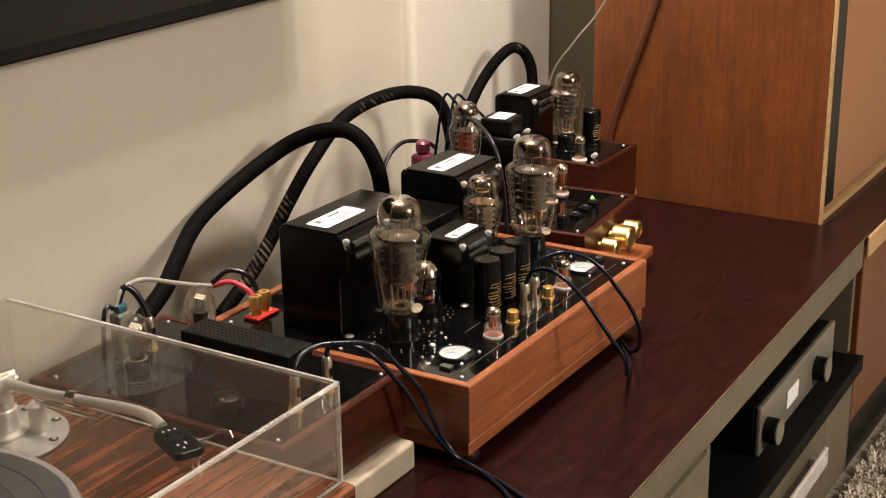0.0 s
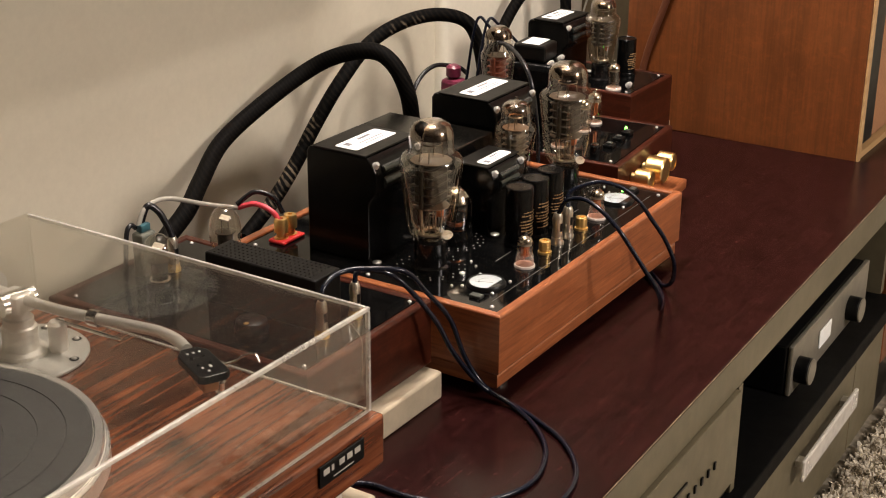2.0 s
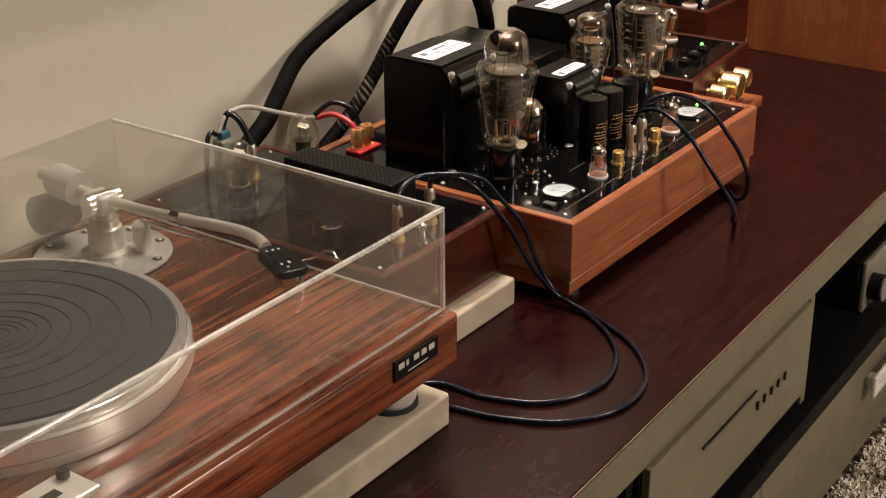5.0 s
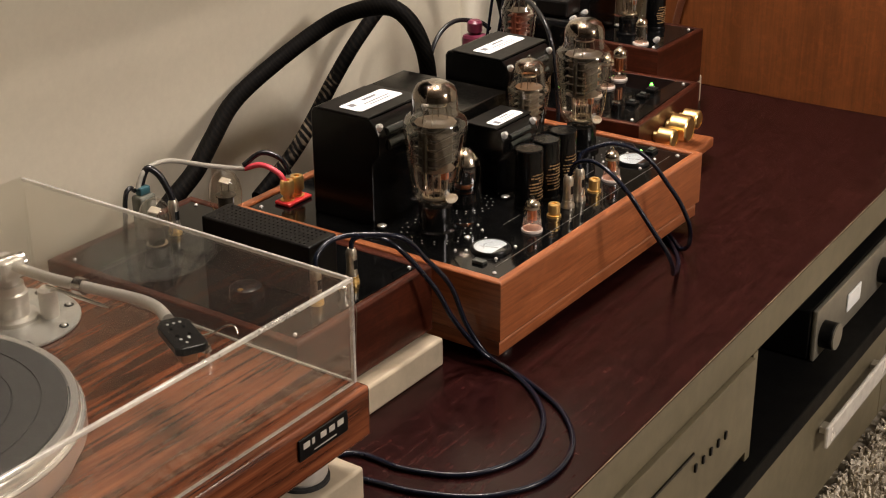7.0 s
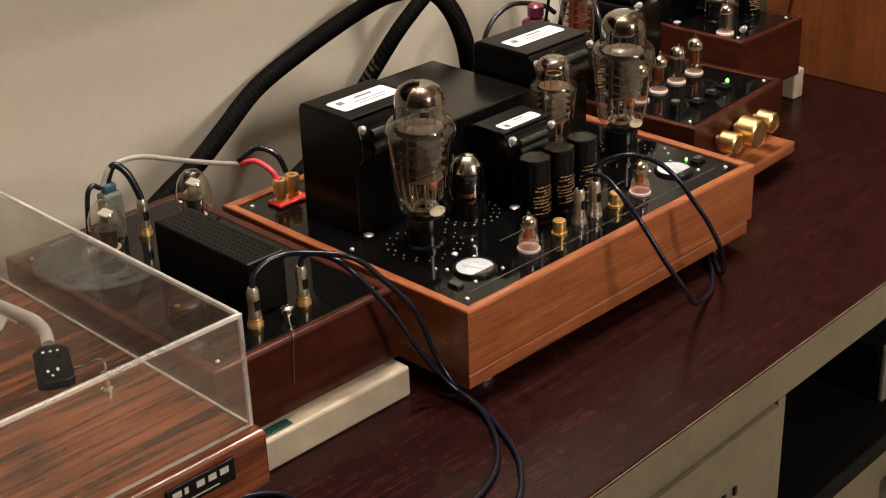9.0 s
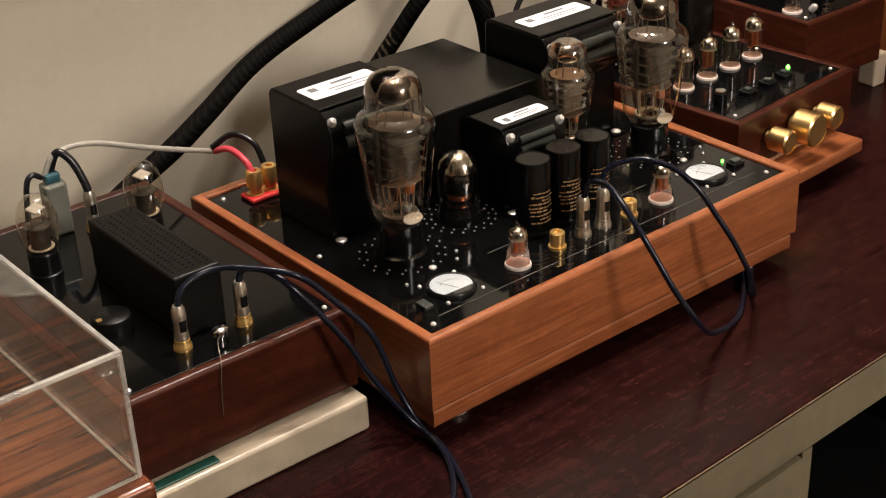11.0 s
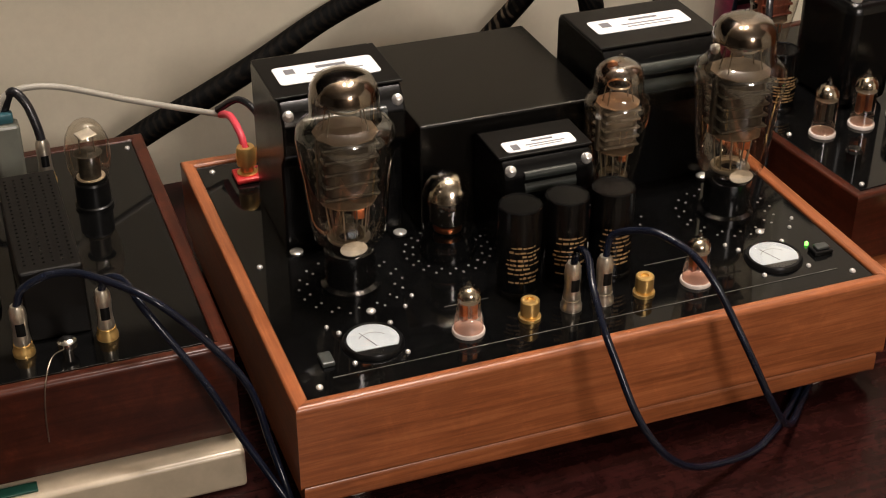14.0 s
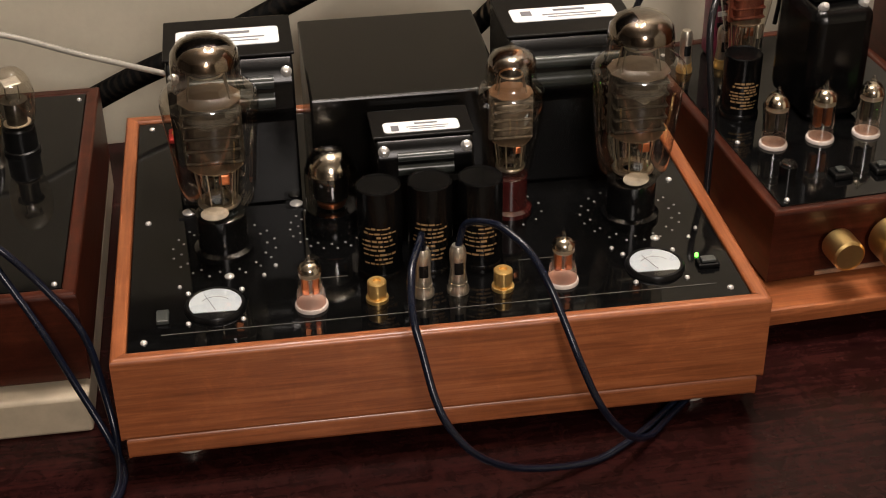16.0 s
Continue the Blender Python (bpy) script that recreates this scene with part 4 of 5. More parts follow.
# ---- the turntable ----
def turntable():
    x0, x1, y0, y1, zb, zt = -1.083, -0.594, 0.28, 0.892, 0.050, 0.113
    t = thing("turntable", (-0.84, 0.59, 0.0205), "rosewood turntable with aluminium platter and dark rubber mat", "turntable")
    part("plinth", box(x0, x1, y0, y1, zb + 0.007, zt, 0.004, 3), ROSEWOOD, t, "glossy streaked rosewood plinth")
    part("plinth_base", box(x0 + 0.02, x1 - 0.02, y0 + 0.02, y1 - 0.02, zb, zb + 0.0068, 0.001), BLACK_PLASTIC, t)
    for x in (x0 + 0.06, x1 - 0.045):
        for y in (y0 + 0.06, y1 - 0.055):
            f = part("foot", lathe([(0, 0.004), (0.024, 0.004), (0.026, 0.008), (0.026, 0.022), (0.022, 0.025), (0.022, 0.0293), (0, 0.0293)], x, y, 28, None, 0.0205), ALU, t, "aluminium foot")
            part("pad", cyl(x, y, 0.0205, 0.0244, 0.028, 24), RUBBER, f)
    b = part("badge", box(x1 + 0.0007, x1 + 0.003, 0.783, 0.853, 0.083, 0.105, 0.0006), BLACK_PLASTIC, t, "black badge with silver marks")
    for k, w in enumerate((0.012, 0.005, 0.011, 0.011, 0.012)):
        yy = 0.788 + k * 0.0122
        part("badge_mark", box(x1 + 0.0031, x1 + 0.0036, yy, yy + w * 0.75, 0.0945, 0.1005), ALU, b)
    part("badge_mark", box(x1 + 0.0031, x1 + 0.0036, 0.803, 0.835, 0.087, 0.0882), ALU, b)
    # platter
    cx, cy = -0.855, 0.540
    p = part("platter", lathe([(0, 0), (0.1655, 0), (0.1660, 0.0015), (0.1660, 0.0095), (0.1635, 0.0105), (0.1635, 0.0135), (0.1725, 0.0145), (0.1740, 0.0160), (0.1740, 0.0335), (0.1725, 0.0350), (0.1690, 0.0355), (0.1690, 0.0440), (0, 0.0440)], cx, cy, 128, None, zt + 0.001), PLATTER_ALU, t, "thick turned aluminium platter")
    part("platter_rim", lathe([(0.1692, 0.0358), (0.1700, 0.0362), (0.1700, 0.0440), (0.1685, 0.0458), (0.1620, 0.0458), (0.1605, 0.0442)], cx, cy, 128, None, zt + 0.001), POLISHED_RIM, p, "bright polished platter rim")
    part("platter_ledge", lathe([(0.1742, 0.0315), (0.1743, 0.0333), (0.1727, 0.0353), (0.1705, 0.0356)], cx, cy, 128, None, zt + 0.001), POLISHED_RIM, p)
    prof = [(0, 0.044)]
    for r in (0.012, 0.020, 0.027, 0.036, 0.048, 0.066, 0.083, 0.112, 0.137):
        prof += [(r - 0.0008, 0.0475), (r - 0.0005, 0.0467), (r + 0.0005, 0.0467), (r + 0.0008, 0.0475)]
    prof += [(0.1595, 0.0475), (0.1600, 0.0465), (0.1600, 0.044)]
    prof[0] = (0, 0.0475)
    part("mat", lathe(prof, cx, cy, 96, None, zt + 0.001), MAT_RUBBER, p, "grooved dark grey rubber mat")
    part("spindle", cyl(cx, cy, zt + 0.045, zt + 0.062, 0.0036, 14, 0.001), CHROME, p)
    # tonearm base and tonearm
    ax, ay = -0.986, 0.784
    bp = part("armboard", cyl(ax, ay, zt + 0.0003, zt + 0.004, 0.074, 56, 0.001), GREY_METAL, t, "round grey metal armboard")
    for a in (20, 65, 110, 155, 200, 245, 290, 335):
        sx, sy = ax + 0.064 * math.cos(radians(a)), ay + 0.064 * math.sin(radians(a))
        # flat black disc stands for the shade in the screw's countersink
        part("shade_disc", cyl(sx, sy, zt + 0.0041, zt + 0.0044, 0.0052, 18), BLACK_PLASTIC, bp)
        screw(bp, sx, sy, zt + 0.0045, 0.0030)
    arm = part("tonearm", lathe([(0, 0), (0.027, 0), (0.027, 0.004), (0.019, 0.006), (0.0185, 0.030), (0.016, 0.032), (0.016, 0.040), (0.012, 0.041), (0.012, 0.054), (0, 0.054)], ax + 0.002, ay + 0.004, 32, None, zt + 0.004), ALU, t, "S-shaped silvery tonearm")
    hub = (ax + 0.002, ay + 0.004, zt + 0.064)
    part("bearing", rod((hub[0] - 0.004, hub[1] - 0.019, hub[2] - 0.002), (hub[0] + 0.004, hub[1] + 0.019, hub[2] - 0.002), 0.0125, 20), CHROME, arm)
    part("yoke", box(hub[0] - 0.016, hub[0] + 0.016, hub[1] - 0.014, hub[1] + 0.014, hub[2] - 0.012, hub[2] + 0.009, 0.004), ALU, arm)
    w = [(-1.046, 0.797, 0.177), (-0.984, 0.790, 0.179), (-0.925, 0.787, 0.181), (-0.873, 0.790, 0.183), (-0.821, 0.795, 0.185), (-0.791, 0.7965, 0.186), (-0.765, 0.7905, 0.187), (-0.743, 0.780, 0.187)]
    part("arm_tube", sweep(w, 0.0058, 14, 8), ALU, arm)
    part("counterweight", rod((hub[0] - 0.078, hub[1] + 0.008, hub[2] + 0.004), (hub[0] - 0.040, hub[1] + 0.005, hub[2] + 0.002), 0.0185, 28), GREY_METAL, arm, "round silvery counterweight")
    part("rear_stub", rod((hub[0] - 0.104, hub[1] + 0.010, hub[2] + 0.005), (hub[0] - 0.078, hub[1] + 0.008, hub[2] + 0.004), 0.0075, 18), GREY_METAL, arm)
    part("arm_collar", rod((-0.879, 0.7894, 0.1828), (-0.867, 0.7906, 0.1832), 0.0085, 18), CHROME, arm)
    part("side_weight", rod((hub[0] - 0.092, hub[1] + 0.030, hub[2] - 0.040), (hub[0] - 0.092, hub[1] - 0.012, hub[2] - 0.036), 0.022, 24), SATIN, arm, "dark side weight")
    part("lifter", lathe([(0, 0), (0.010, 0), (0.010, 0.030), (0.007, 0.033), (0, 0.033)], hub[0] + 0.028, hub[1] + 0.026, 20, None, zt + 0.004), ALU, arm)
    part("lift_bar", rod((hub[0] + 0.028, hub[1] + 0.026, zt + 0.038), (hub[0] + 0.118, hub[1] + 0.030, zt + 0.036), 0.0022, 10), CHROME, arm)
    hs = Matrix.Translation((-0.712, 0.765, 0.184)) @ Matrix.Rotation(radians(-26), 4, "Z")
    h = prism([(-0.031, -0.008), (-0.020, -0.0155), (0.030, -0.0155), (0.034, -0.010), (0.034, 0.010), (0.030, 0.0155), (-0.020, 0.0155), (-0.031, 0.008)], "z", -0.002, 0.006, 0.0012)
    bmesh.ops.transform(h, matrix=hs, verts=h.verts)
    head = part("headshell", h, BLACK_PLASTIC, arm, "black headshell")
    for k in (-0.008, 0.008):
        for j in (-0.006, 0.006):
            s = lathe([(0.0022, 0.006), (0.0016, 0.0078), (0, 0.008)], k, j, 10)
            bmesh.ops.transform(s, matrix=hs, verts=s.verts)
            part("screw", s, SATIN, head)
    for a0, a1, j in ((-0.020, -0.016, -0.007), (-0.020, -0.016, -0.001), (-0.020, -0.016, 0.005), (0.014, 0.018, -0.006), (0.012, 0.019, 0.002), (0.022, 0.026, -0.003)):
        pm = box(a0, a0 + (a1 - a0) * 0.7, j, j + 0.0022, 0.0061, 0.0064)
        bmesh.ops.transform(pm, matrix=hs, verts=pm.verts)
        part("print_mark", pm, PAPER, head)
    c = box(-0.004, 0.022, -0.008, 0.008, -0.017, -0.0022, 0.002)
    bmesh.ops.transform(c, matrix=hs, verts=c.verts)
    part("cartridge", c, plain("bronze_cartridge", (0.35, 0.16, 0.07), 0.35, 0.4), head)
    part("finger_lift", sweep([hs @ Vector((0.014, 0.012, 0.004)), hs @ Vector((0.017, 0.026, 0.006)), hs @ Vector((0.022, 0.034, 0.012)), hs @ Vector((0.032, 0.040, 0.016)), hs @ Vector((0.042, 0.040, 0.012))], 0.0011, 8), CHROME, head)
    part("pillar", lathe([(0, 0), (0.006, 0), (0.006, 0.003), (0.0035, 0.005), (0.0035, 0.012), (0.0055, 0.014), (0.0045, 0.019), (0, 0.020)], -0.752, 0.835, 16, None, zt + 0.0003), CHROME, t)
    # speed lever bracket at the near corner
    lv = part("speed_lever", box(-0.652, -0.612, 0.345, 0.440, zt + 0.030, zt + 0.036, 0.0015), ALU, t, "slotted aluminium lever plate")
    part("slot", box(-0.636, -0.626, 0.36, 0.415, zt + 0.0362, zt + 0.0366), BLACK_PLASTIC, lv)
    part("knob", cyl(-0.643, 0.430, zt + 0.0362, zt + 0.044, 0.0055, 18, 0.001), BLACK_PLASTIC, lv)
    part("post", cyl(-0.630, 0.425, zt, zt + 0.030, 0.008, 18), ALU, lv)
    return t


turntable()


def dust_cover():
    """Clear acrylic lid resting on the plinth."""
    x0, x1, y0, y1, z0, z1, w = -1.070, -0.6065, 0.292, 0.888, 0.1135, 0.2245, 0.0035
    t = thing("dust_cover", (-0.84, 0.59, z0), "clear acrylic dust cover, front and side edges whitened as if catching light", "dust cover")
    part("top_sheet", box(x0 + 0.0045, x1 - 0.0045, y0 + 0.0045, y1 - 0.0045, z1 - w, z1), ACRYLIC, t)
    part("front_sheet", box(x1 - w, x1, y0 + 0.0045, y1 - 0.0045, z0 + 0.002, z1 - 0.0045), ACRYLIC, t)
    part("side_sheet", box(x0 + 0.0045, x1 - 0.0045, y1 - w, y1, z0 + 0.002, z1 - 0.0045), ACRYLIC, t)
    part("side_sheet", box(x0 + 0.0045, x1 - 0.0045, y0, y0 + w, z0 + 0.002, z1 - 0.0045), ACRYLIC, t)
    part("rear_sheet", box(x0, x0 + w, y0 + 0.0045, y1 - 0.0045, z0 + 0.002, z1 - 0.0045), ACRYLIC, t)
    e = 0.0042
    # front and side edges carry the painted brightness, rear ones stay clear
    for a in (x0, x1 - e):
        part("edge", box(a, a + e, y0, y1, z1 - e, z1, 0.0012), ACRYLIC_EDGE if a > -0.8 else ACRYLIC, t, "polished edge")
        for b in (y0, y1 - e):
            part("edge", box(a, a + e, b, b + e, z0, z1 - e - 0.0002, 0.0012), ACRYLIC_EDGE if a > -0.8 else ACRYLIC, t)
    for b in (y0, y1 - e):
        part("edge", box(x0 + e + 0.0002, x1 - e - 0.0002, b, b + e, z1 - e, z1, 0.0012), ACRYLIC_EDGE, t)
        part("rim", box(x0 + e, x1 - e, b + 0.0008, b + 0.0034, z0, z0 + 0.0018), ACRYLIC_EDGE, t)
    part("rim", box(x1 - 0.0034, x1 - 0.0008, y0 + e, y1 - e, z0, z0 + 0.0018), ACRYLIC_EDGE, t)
    part("rim", box(x0 + 0.0008, x0 + 0.0034, y0 + e, y1 - e, z0, z0 + 0.0018), ACRYLIC, t)


dust_cover()


# ---- the preamplifier past the walnut amplifier ----
def preamplifier():
    px, py = -0.760, 1.745
    x0, x1, y0, y1, z0, z1 = px - 0.36, px, py, py + 0.238, 0.0205, 0.093
    t = thing("preamplifier", (px, py, 0.0175), "dark mahogany preamplifier with gold knobs and small valves", "amplifier", rz=4.5)
    framed_chassis(t, x0, x1, y0, y1, z0, z1, MAHOGANY, MAHOGANY_X, 0.011, None, 0.001)
    part("underside", box(x0 + 0.01, x1 - 0.01, y0 + 0.01, y1 - 0.01, 0.0175, 0.0203), BLACK_PLASTIC, t)
    dz = z1 - 0.001
    for x in (x0 + 0.03, px - 0.13, x1 - 0.02):
        for y in (y0 + 0.02, y1 - 0.02):
            screw(t, x, y, dz, 0.0025)
    for k in range(4):
        small_valve(t, px - 0.118, py + 0.050 + k * 0.047, dz, 0.060, 0.0114, k % 2 == 1, 0.004, 1.0)
    for y, r, d in ((0.058, 0.0145, 0.034), (0.108, 0.0205, 0.038), (0.156, 0.0145, 0.034)):
        part("knob", lathe([(0, 0.001), (r * 0.5, 0.001), (r * 0.5, 0.009), (r, 0.009), (r * 1.02, 0.011), (r, d - 0.002), (r - 0.002, d), (r * 0.9, d - 0.0007), (0, d - 0.0007)], px, py + y, 36, None, 0.060, Matrix.Rotation(radians(90), 4, "Y")), SATIN_GOLD, t, "turned gold knob")
    part("name_strip", box(px - 0.0005, px + 0.0012, py + 0.045, py + 0.14, 0.0235, 0.0275), NICKEL, t)
    part("level_knob", lathe([(0, 0), (0.008, 0), (0.008, 0.016), (0.0065, 0.018), (0, 0.018)], px - 0.052, py + 0.034, 20, None, dz), GLOSS_BLACK, t, "small black knob with bright top")
    part("knob_cap", cyl(px - 0.052, py + 0.034, dz + 0.0182, dz + 0.0195, 0.006, 18), CHROME, t)
    for y in (0.075, 0.115, 0.15):
        s = part("toggle", box(px - 0.056, px - 0.040, py + y, py + y + 0.018, dz, dz + 0.006, 0.0015), BLACK_PLASTIC, t)
        part("lever", box(px - 0.052, px - 0.044, py + y + 0.004, py + y + 0.012, dz + 0.0062, dz + 0.009, 0.001), SWITCH_GREY, s)
    part("led", lathe([(0.0025, 0), (0.0025, 0.003), (0.001, 0.005), (0, 0.005)], px - 0.060, py + 0.185, 12, None, dz), LED_GREEN, t, "lit green indicator")
    capacitor(t, px - 0.187, py + 0.044, dz, 0.064, 0.0180)
    big_valve(t, px - 0.232, py + 0.062, dz, 0.175, 0.027, "rectifier_valve", None, 0.034, 0.8, 0.62, DULL_COPPER, None, "tall glass valve with a dull copper anode")
    tr = part("choke", box(px - 0.235, px - 0.150, py + 0.095, py + 0.157, dz, 0.205, 0.012, 3), BLACK, t, "black potted transformer")
    part("shroud", box(px - 0.225, px - 0.17, py + 0.101, py + 0.151, 0.2055, 0.232, 0.004), SATIN, tr)
    part("label", box(px - 0.212, px - 0.182, py + 0.105, py + 0.147, 0.2325, 0.2332), PAPER, tr, "white printed label")
    bolt(tr, px - 0.162, py + 0.107, 0.205)
    bolt(tr, px - 0.162, py + 0.147, 0.205)
    for x, y in ((-0.29, 0.028), (-0.29, 0.068), (-0.29, 0.105)):
        plug(t, px + x, py + y, dz, 0.045, 0.0062)
    pb = part("mains_plug", box(px - 0.335, px - 0.300, py + 0.062, py + 0.092, dz, dz + 0.076, 0.006), PURPLE, t, "magenta translucent connector")
    part("cap", cyl(px - 0.318, py + 0.077, dz + 0.0765, dz + 0.098, 0.012, 20, 0.004), PURPLE, pb)
    for k in range(3):
        part("rib", box(px - 0.2998, px - 0.2985, py + 0.064, py + 0.090, dz + 0.040 + k * 0.012, dz + 0.045 + k * 0.012), BRIGHT_BAR if k == 1 else BLACK_PLASTIC, pb)
    return t


preamplifier()


def base_slab():
    px, py = -0.722, 1.722
    t = thing("wooden_base", (px, py, ZT), "brown wooden base board with a moulded edge", "board", rz=3.5)
    part("board", box(px - 0.40, px, py, py + 0.236, 0.0005, 0.0172, 0.003), WALNUT, t)
    for x in (px - 0.37, px - 0.04):
        for y in (py + 0.03, py + 0.2):
            part("foot", cyl(x, y, ZT, 0.0003, 0.014, 18), RUBBER, t)


base_slab()


def far_amplifier():
    x0, x1, y0, y1, z0, z1 = -1.15, -0.860, 1.993, 2.156, 0.034, 0.127
    t = thing("mono_amplifier", (-1.0, 2.07, z0), "dark mahogany valve amplifier on pale blocks", "amplifier")
    framed_chassis(t, x0, x1, y0, y1, z0, z1, MAHOGANY, MAHOGANY_X, 0.010, None, 0.001)
    part("underside", box(x0 + 0.012, x1 - 0.012, y0 + 0.012, y1 - 0.012, z0 + 0.0001, z0 + 0.003), BLACK_PLASTIC, t)
    dz = z1 - 0.001
    for x in (x0 + 0.03, x1 - 0.018):
        for y in (y0 + 0.018, y1 - 0.018):
            screw(t, x, y, dz, 0.0025)
    big_valve(t, -0.950, 2.058, dz, 0.142, 0.030, base_h=0.028)
    capacitor(t, -0.930, 2.115, dz, 0.064, 0.0165)
    transformer(t, -1.066, -0.988, 2.005, 2.100, dz, 0.226, (-1.048, -1.018, 2.018, 2.088), 0.013)
    small_valve(t, -0.905, 2.018, dz, 0.05, 0.0102, False, 0.005)
    bolt(t, -0.885, 2.035, dz + 0.006)


far_amplifier()
for bx, by in ((-0.890, 2.190), (-0.900, 2.120), (-0.905, 2.015), (-1.12, 2.020), (-1.12, 2.120)):
    single("support_block", box(bx - 0.016, bx + 0.012, by - 0.012, by + 0.014, ZT, 0.0338 if by < 2.17 else 0.030, 0.003), MARBLE, (bx, by, ZT), "pale cream support block by the amplifier", "block", "support blocks")


# ---- cables ----
def braided_cable(points, r, label, mat=None):
    ob = single("power_cable", sweep(points, r, 16, 8), mat or BRAID, points[0], label, "power cable", "thick power cables")
    return ob


def braid(name, start, stop, scale):
    """Black woven sleeve with tan diagonal threads showing in patches."""
    m, nt, b_ = node_mat(name)
    wv = nt.nodes.new("ShaderNodeTexWave")
    wv.wave_type, wv.bands_direction = "BANDS", "DIAGONAL"
    wv.inputs["Scale"].default_value, wv.inputs["Distortion"].default_value, wv.inputs["Detail"].default_value = scale, 4.0, 2
    nt.links.new(coords(nt, (1, 1, 1)), wv.inputs["Vector"])
    patch = noise_node(nt, coords(nt, (1, 1, 1)), 13, 3)
    c1 = ramp(nt, wv.outputs["Fac"], [(0.50, (0.005, 0.0046, 0.0042)), (0.85, (0.22, 0.17, 0.12))])
    c2 = ramp(nt, patch, [(start, (0.025, 0.025, 0.025)), (stop, (1.0, 1.0, 1.0))])
    nt.links.new(mixed(nt, c1, c2, 1.0), b_.inputs["Base Color"])
    b_.inputs["Roughness"].default_value, b_.inputs["Specular IOR Level"].default_value = 0.7, 0.07
    bump(nt, b_, noise_node(nt, coords(nt, (1, 1, 1)), 420, 2), 0.3, 0.0006)
    return m


BRAID = braid("black_braided_sleeve", 0.72, 0.86, 70)
BRAID_TAN = braid("black_and_tan_braided_sleeve", 0.60, 0.74, 45)

braided_cable([(-1.126, 1.02, -0.004), (-1.132, 1.09, 0.040), (-1.142, 1.175, 0.080), (-1.155, 1.235, 0.100), (-1.191, 1.305, 0.114), (-1.227, 1.392, 0.140), (-1.226, 1.475, 0.172), (-1.197, 1.555, 0.214), (-1.153, 1.580, 0.241), (-1.099, 1.594, 0.253), (-1.066, 1.600, 0.237), (-1.047, 1.608, 0.197), (-1.042, 1.614, 0.150), (-1.042, 1.616, 0.094)], 0.0126, "thick black braided power cable arching behind the amplifier")
braided_cable([(-1.198, 1.40, -0.004), (-1.207, 1.487, 0.032), (-1.208, 1.543, 0.074), (-1.208, 1.592, 0.120), (-1.195, 1.643, 0.180), (-1.189, 1.719, 0.229), (-1.172, 1.798, 0.250), (-1.144, 1.862, 0.251), (-1.115, 1.900, 0.229), (-1.100, 1.915, 0.165), (-1.098, 1.915, 0.094)], 0.0112, "thick black and tan braided power cable by the wall", BRAID_TAN)
braided_cable([(-1.205, 2.10, 0.095), (-1.200, 2.156, 0.165), (-1.195, 2.191, 0.202), (-1.180, 2.219, 0.236), (-1.165, 2.247, 0.254), (-1.150, 2.264, 0.247), (-1.140, 2.276, 0.219), (-1.135, 2.276, 0.180), (-1.135, 2.270, 0.10)], 0.0106, "thick braided power cable behind the far amplifier", BRAID_TAN)

def signal_cable(points, r, mat, label, category="cable", group=""):
    return single("signal_cable", sweep(points, r, 10, 8), mat, points[0], label, category, group)


def dark_plugged_cable(points, r, mat, label, plug_at):
    """A cable with the plug it ends in."""
    t = thing("signal_cable", points[0], label, "cable", "signal cables")
    part("jacket", sweep(points, r, 10, 8), mat, t)
    plug(t, *plug_at, 0.043, 0.0066, NICKEL)
    return t


DZ = 0.0885
dark_plugged_cable([(-0.694, 1.431, DZ + 0.040), (-0.682, 1.429, DZ + 0.062), (-0.656, 1.424, 0.160), (-0.626, 1.414, 0.155), (-0.598, 1.411, 0.135), (-0.583, 1.415, 0.114), (-0.563, 1.422, 0.083), (-0.553, 1.433, 0.060), (-0.554, 1.454, 0.033), (-0.570, 1.490, 0.004), (-0.590, 1.545, -0.0145), (-0.606, 1.577, -0.0145), (-0.634, 1.612, -0.0145), (-0.70, 1.68, -0.0145)], 0.0030, NAVY, "dark blue signal cable looping over the amplifier front", (-0.694, 1.431, DZ))
dark_plugged_cable([(-0.694, 1.459, DZ + 0.040), (-0.696, 1.466, DZ + 0.060), (-0.672, 1.482, 0.162), (-0.655, 1.494, 0.161), (-0.638, 1.506, 0.153), (-0.620, 1.516, 0.136), (-0.604, 1.526, 0.110), (-0.588, 1.536, 0.082), (-0.580, 1.551, 0.047), (-0.590, 1.575, 0.010), (-0.612, 1.600, -0.0125), (-0.64, 1.628, -0.0145), (-0.70, 1.69, -0.0145)], 0.0030, NAVY, "dark blue signal cable hanging over the amplifier front", (-0.694, 1.459, DZ))

signal_cable([(-0.760, 1.012, 0.146), (-0.762, 1.018, 0.158), (-0.762, 1.035, 0.166), (-0.758, 1.052, 0.168), (-0.744, 1.070, 0.168), (-0.713, 1.104, 0.160), (-0.704, 1.135, 0.126), (-0.690, 1.164, 0.084), (-0.676, 1.175, 0.035), (-0.652, 1.1815, 0.000), (-0.612, 1.180, -0.0135), (-0.565, 1.150, -0.0145), (-0.528, 1.105, -0.0145), (-0.512, 1.040, -0.0145), (-0.540, 0.978, -0.0145), (-0.600, 0.950, -0.0145), (-0.660, 0.945, -0.0145), (-0.690, 0.898, -0.0145)], 0.0030, NAVY, "thin dark signal cable lying in a loop on the console")
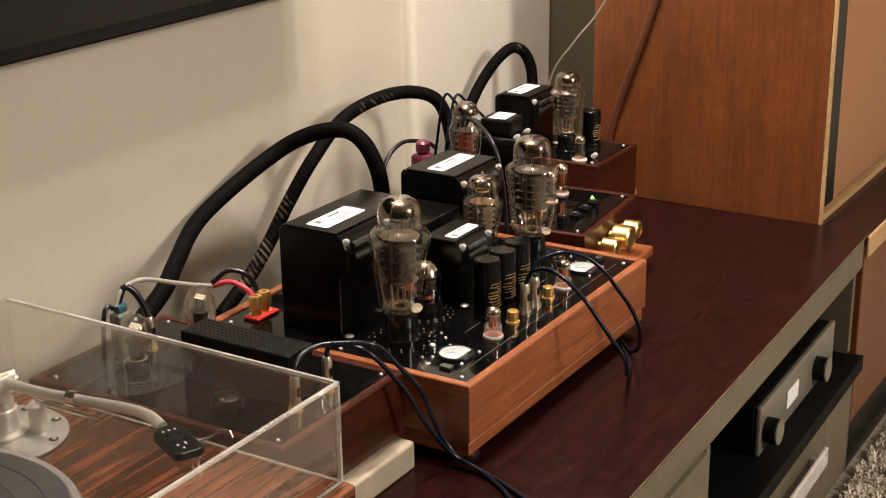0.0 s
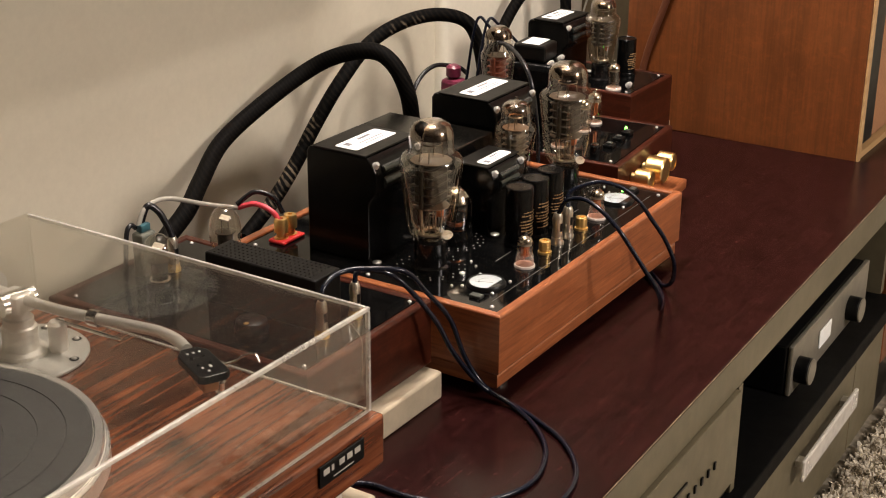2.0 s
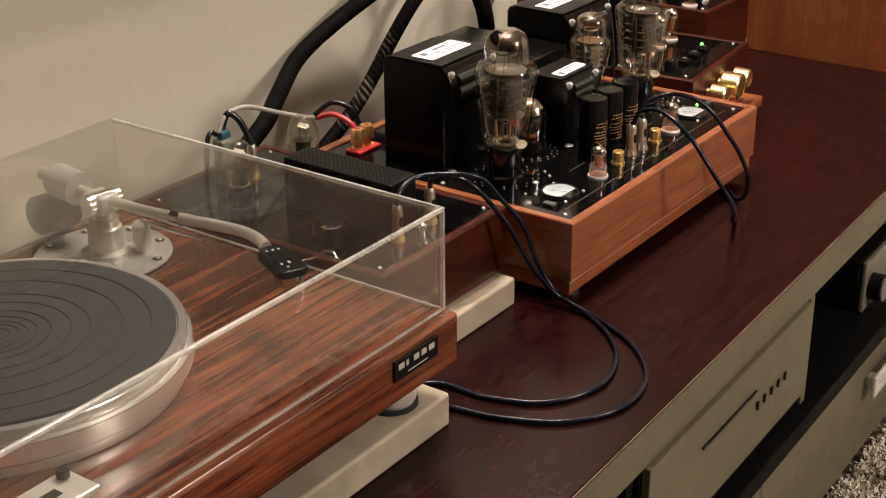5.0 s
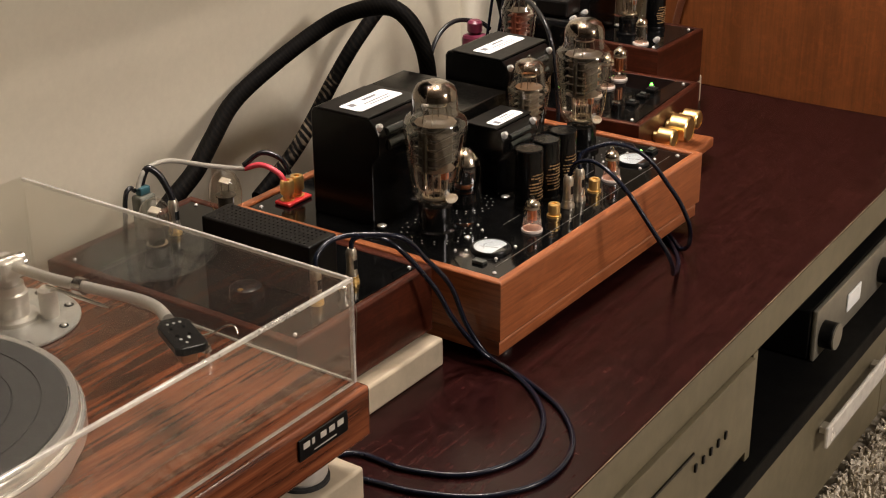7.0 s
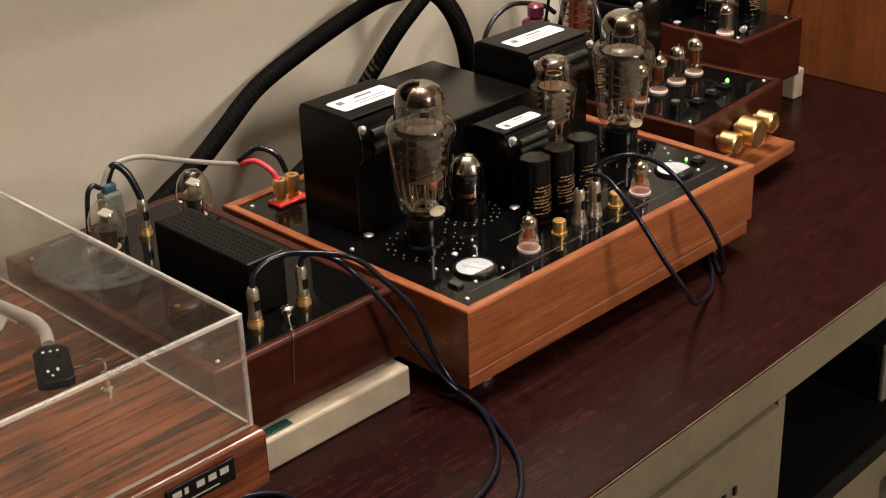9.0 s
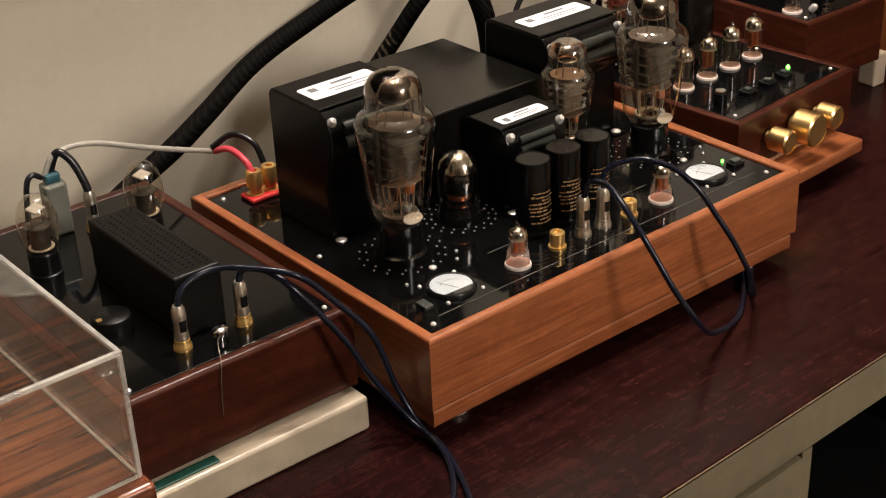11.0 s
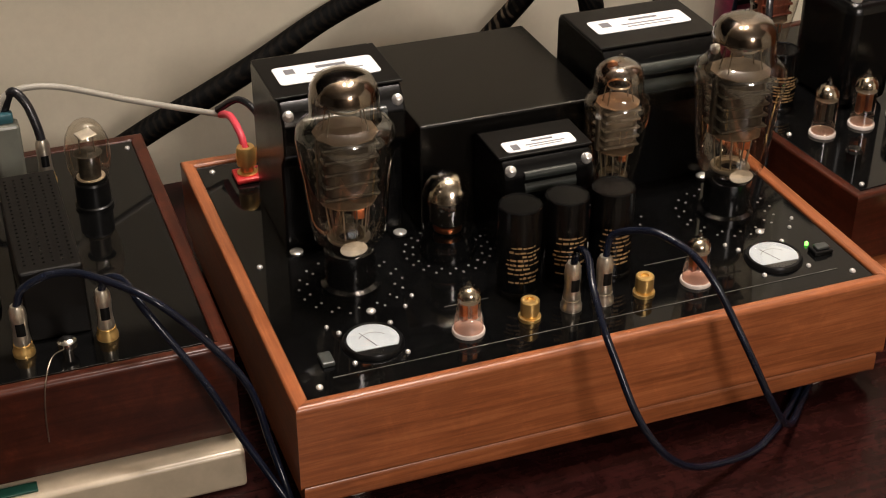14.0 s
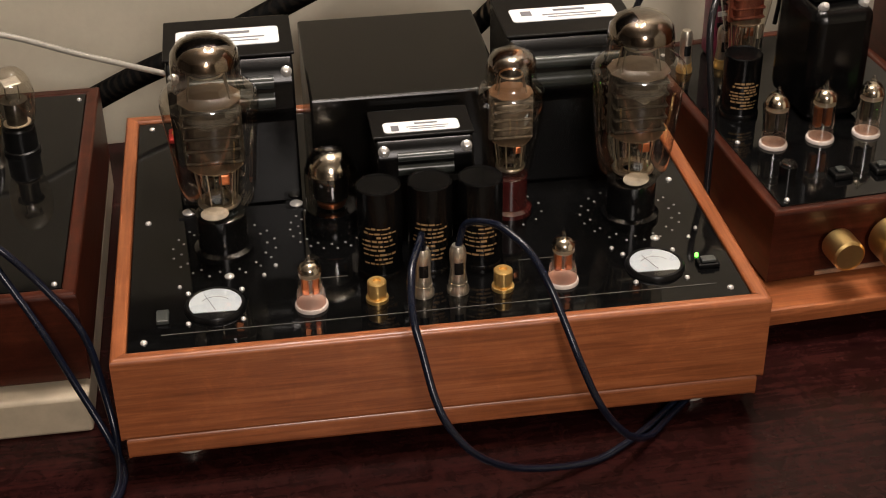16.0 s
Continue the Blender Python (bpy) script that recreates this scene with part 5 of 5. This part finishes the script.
signal_cable([(-0.760, 1.074, 0.146), (-0.760, 1.079, 0.156), (-0.748, 1.090, 0.158), (-0.716, 1.099, 0.150), (-0.690, 1.132, 0.095), (-0.678, 1.152, 0.050), (-0.655, 1.176, 0.004), (-0.627, 1.186, -0.0125), (-0.579, 1.170, -0.0145), (-0.523, 1.138, -0.0145), (-0.479, 1.083, -0.0145), (-0.470, 1.015, -0.0145), (-0.503, 0.956, -0.0145), (-0.562, 0.924, -0.0145), (-0.620, 0.912, -0.0145), (-0.70, 0.895, -0.0145)], 0.0030, NAVY, "thin dark signal cable in a wide loop on the console")
# speaker wire from the phono amplifier to the red terminal
signal_cable([(-1.043, 1.030, 0.168), (-1.043, 1.040, 0.184), (-1.042, 1.058, 0.190), (-1.045, 1.090, 0.184), (-1.052, 1.150, 0.158), (-1.060, 1.200, 0.137), (-1.062, 1.232, 0.125)], 0.0030, GREY_CABLE, "grey wire running to the amplifier terminal")
signal_cable([(-1.062, 1.2325, 0.125), (-1.036, 1.237, 0.134), (-1.010, 1.240, 0.127), (-1.000, 1.241, 0.114)], 0.0036, PINK_RED, "red sleeve at the wire end")
signal_cable([(-1.062, 1.230, 0.130), (-1.046, 1.248, 0.145), (-1.024, 1.260, 0.138), (-1.012, 1.263, 0.118)], 0.0034, VINYL, "black wire end at the terminal")
signal_cable([(-1.046, 1.036, 0.166), (-1.042, 1.046, 0.188), (-1.034, 1.056, 0.180), (-1.026, 1.062, 0.160), (-1.022, 1.064, 0.146)], 0.0042, VINYL, "short black wire between plug and capacitor")
signal_cable([(-1.046, 1.028, 0.166), (-1.044, 1.018, 0.172), (-1.044, 1.010, 0.160), (-1.044, 1.004, 0.106)], 0.0030, VINYL, "short black wire loop")
# wires behind the preamplifier
for k, (a, b) in enumerate((((-1.05, 1.775, 0.137), (-1.02, 1.800, 0.30)), ((-1.05, 1.808, 0.137), (-1.03, 1.850, 0.29)), ((-1.052, 1.842, 0.137), (-1.06, 1.870, 0.25)))):
    signal_cable([a, (a[0] + 0.004, a[1] + 0.004, a[2] + 0.05), ((a[0] + b[0]) / 2, (a[1] + b[1]) / 2, b[2] - 0.03), (b[0], b[1], b[2] - 0.04), (b[0] + 0.03, b[1] + 0.03, 0.20), (b[0] + 0.045, b[1] + 0.035, 0.10)], 0.0024, NAVY if k < 2 else VINYL, "thin dark wire arching behind the preamplifier")
signal_cable([(-1.11, 1.70, 0.10), (-1.11, 1.725, 0.165), (-1.105, 1.77, 0.19), (-1.09, 1.82, 0.18), (-1.085, 1.842, 0.165)], 0.0036, VINYL, "black wire to the magenta connector")
# added brown rod imitates a dark shadow band across the loudspeaker panel
signal_cable([(-0.985, 2.303, ZT + 0.006), (-0.982, 2.303, 0.09), (-0.95, 2.302, 0.20), (-0.918, 2.302, 0.29), (-0.885, 2.302, 0.40), (-0.84, 2.302, 0.56), (-0.79, 2.302, 0.80), (-0.77, 2.302, 1.08)], 0.0065, plain("shadow_band_brown", (0.10, 0.03, 0.011), 0.5), "brown rod standing in for a shadow band on the loudspeaker side")
signal_cable([(-1.07, 2.20, ZT + 0.004), (-1.06, 2.20, 0.2), (-0.995, 2.17, 0.294), (-0.95, 2.16, 0.345), (-0.906, 2.15, 0.411), (-0.84, 2.14, 0.54), (-0.76, 2.13, 0.75), (-0.72, 2.12, 1.0), (-0.70, 2.1, 1.975)], 0.0018, GREY_CABLE, "thin grey cord hanging before the loudspeaker")
signal_cable([(-1.050, 1.790, 0.136), (-1.032, 1.791, 0.170), (-1.010, 1.784, 0.225), (-0.985, 1.772, 0.245), (-0.950, 1.755, 0.241), (-0.912, 1.728, 0.225), (-0.894, 1.720, 0.190), (-0.887, 1.7260, 0.12), (-0.886, 1.7270, 0.06), (-0.886, 1.7270, 0.021)], 0.0034, VINYL, "black cable hanging between the two amplifiers")
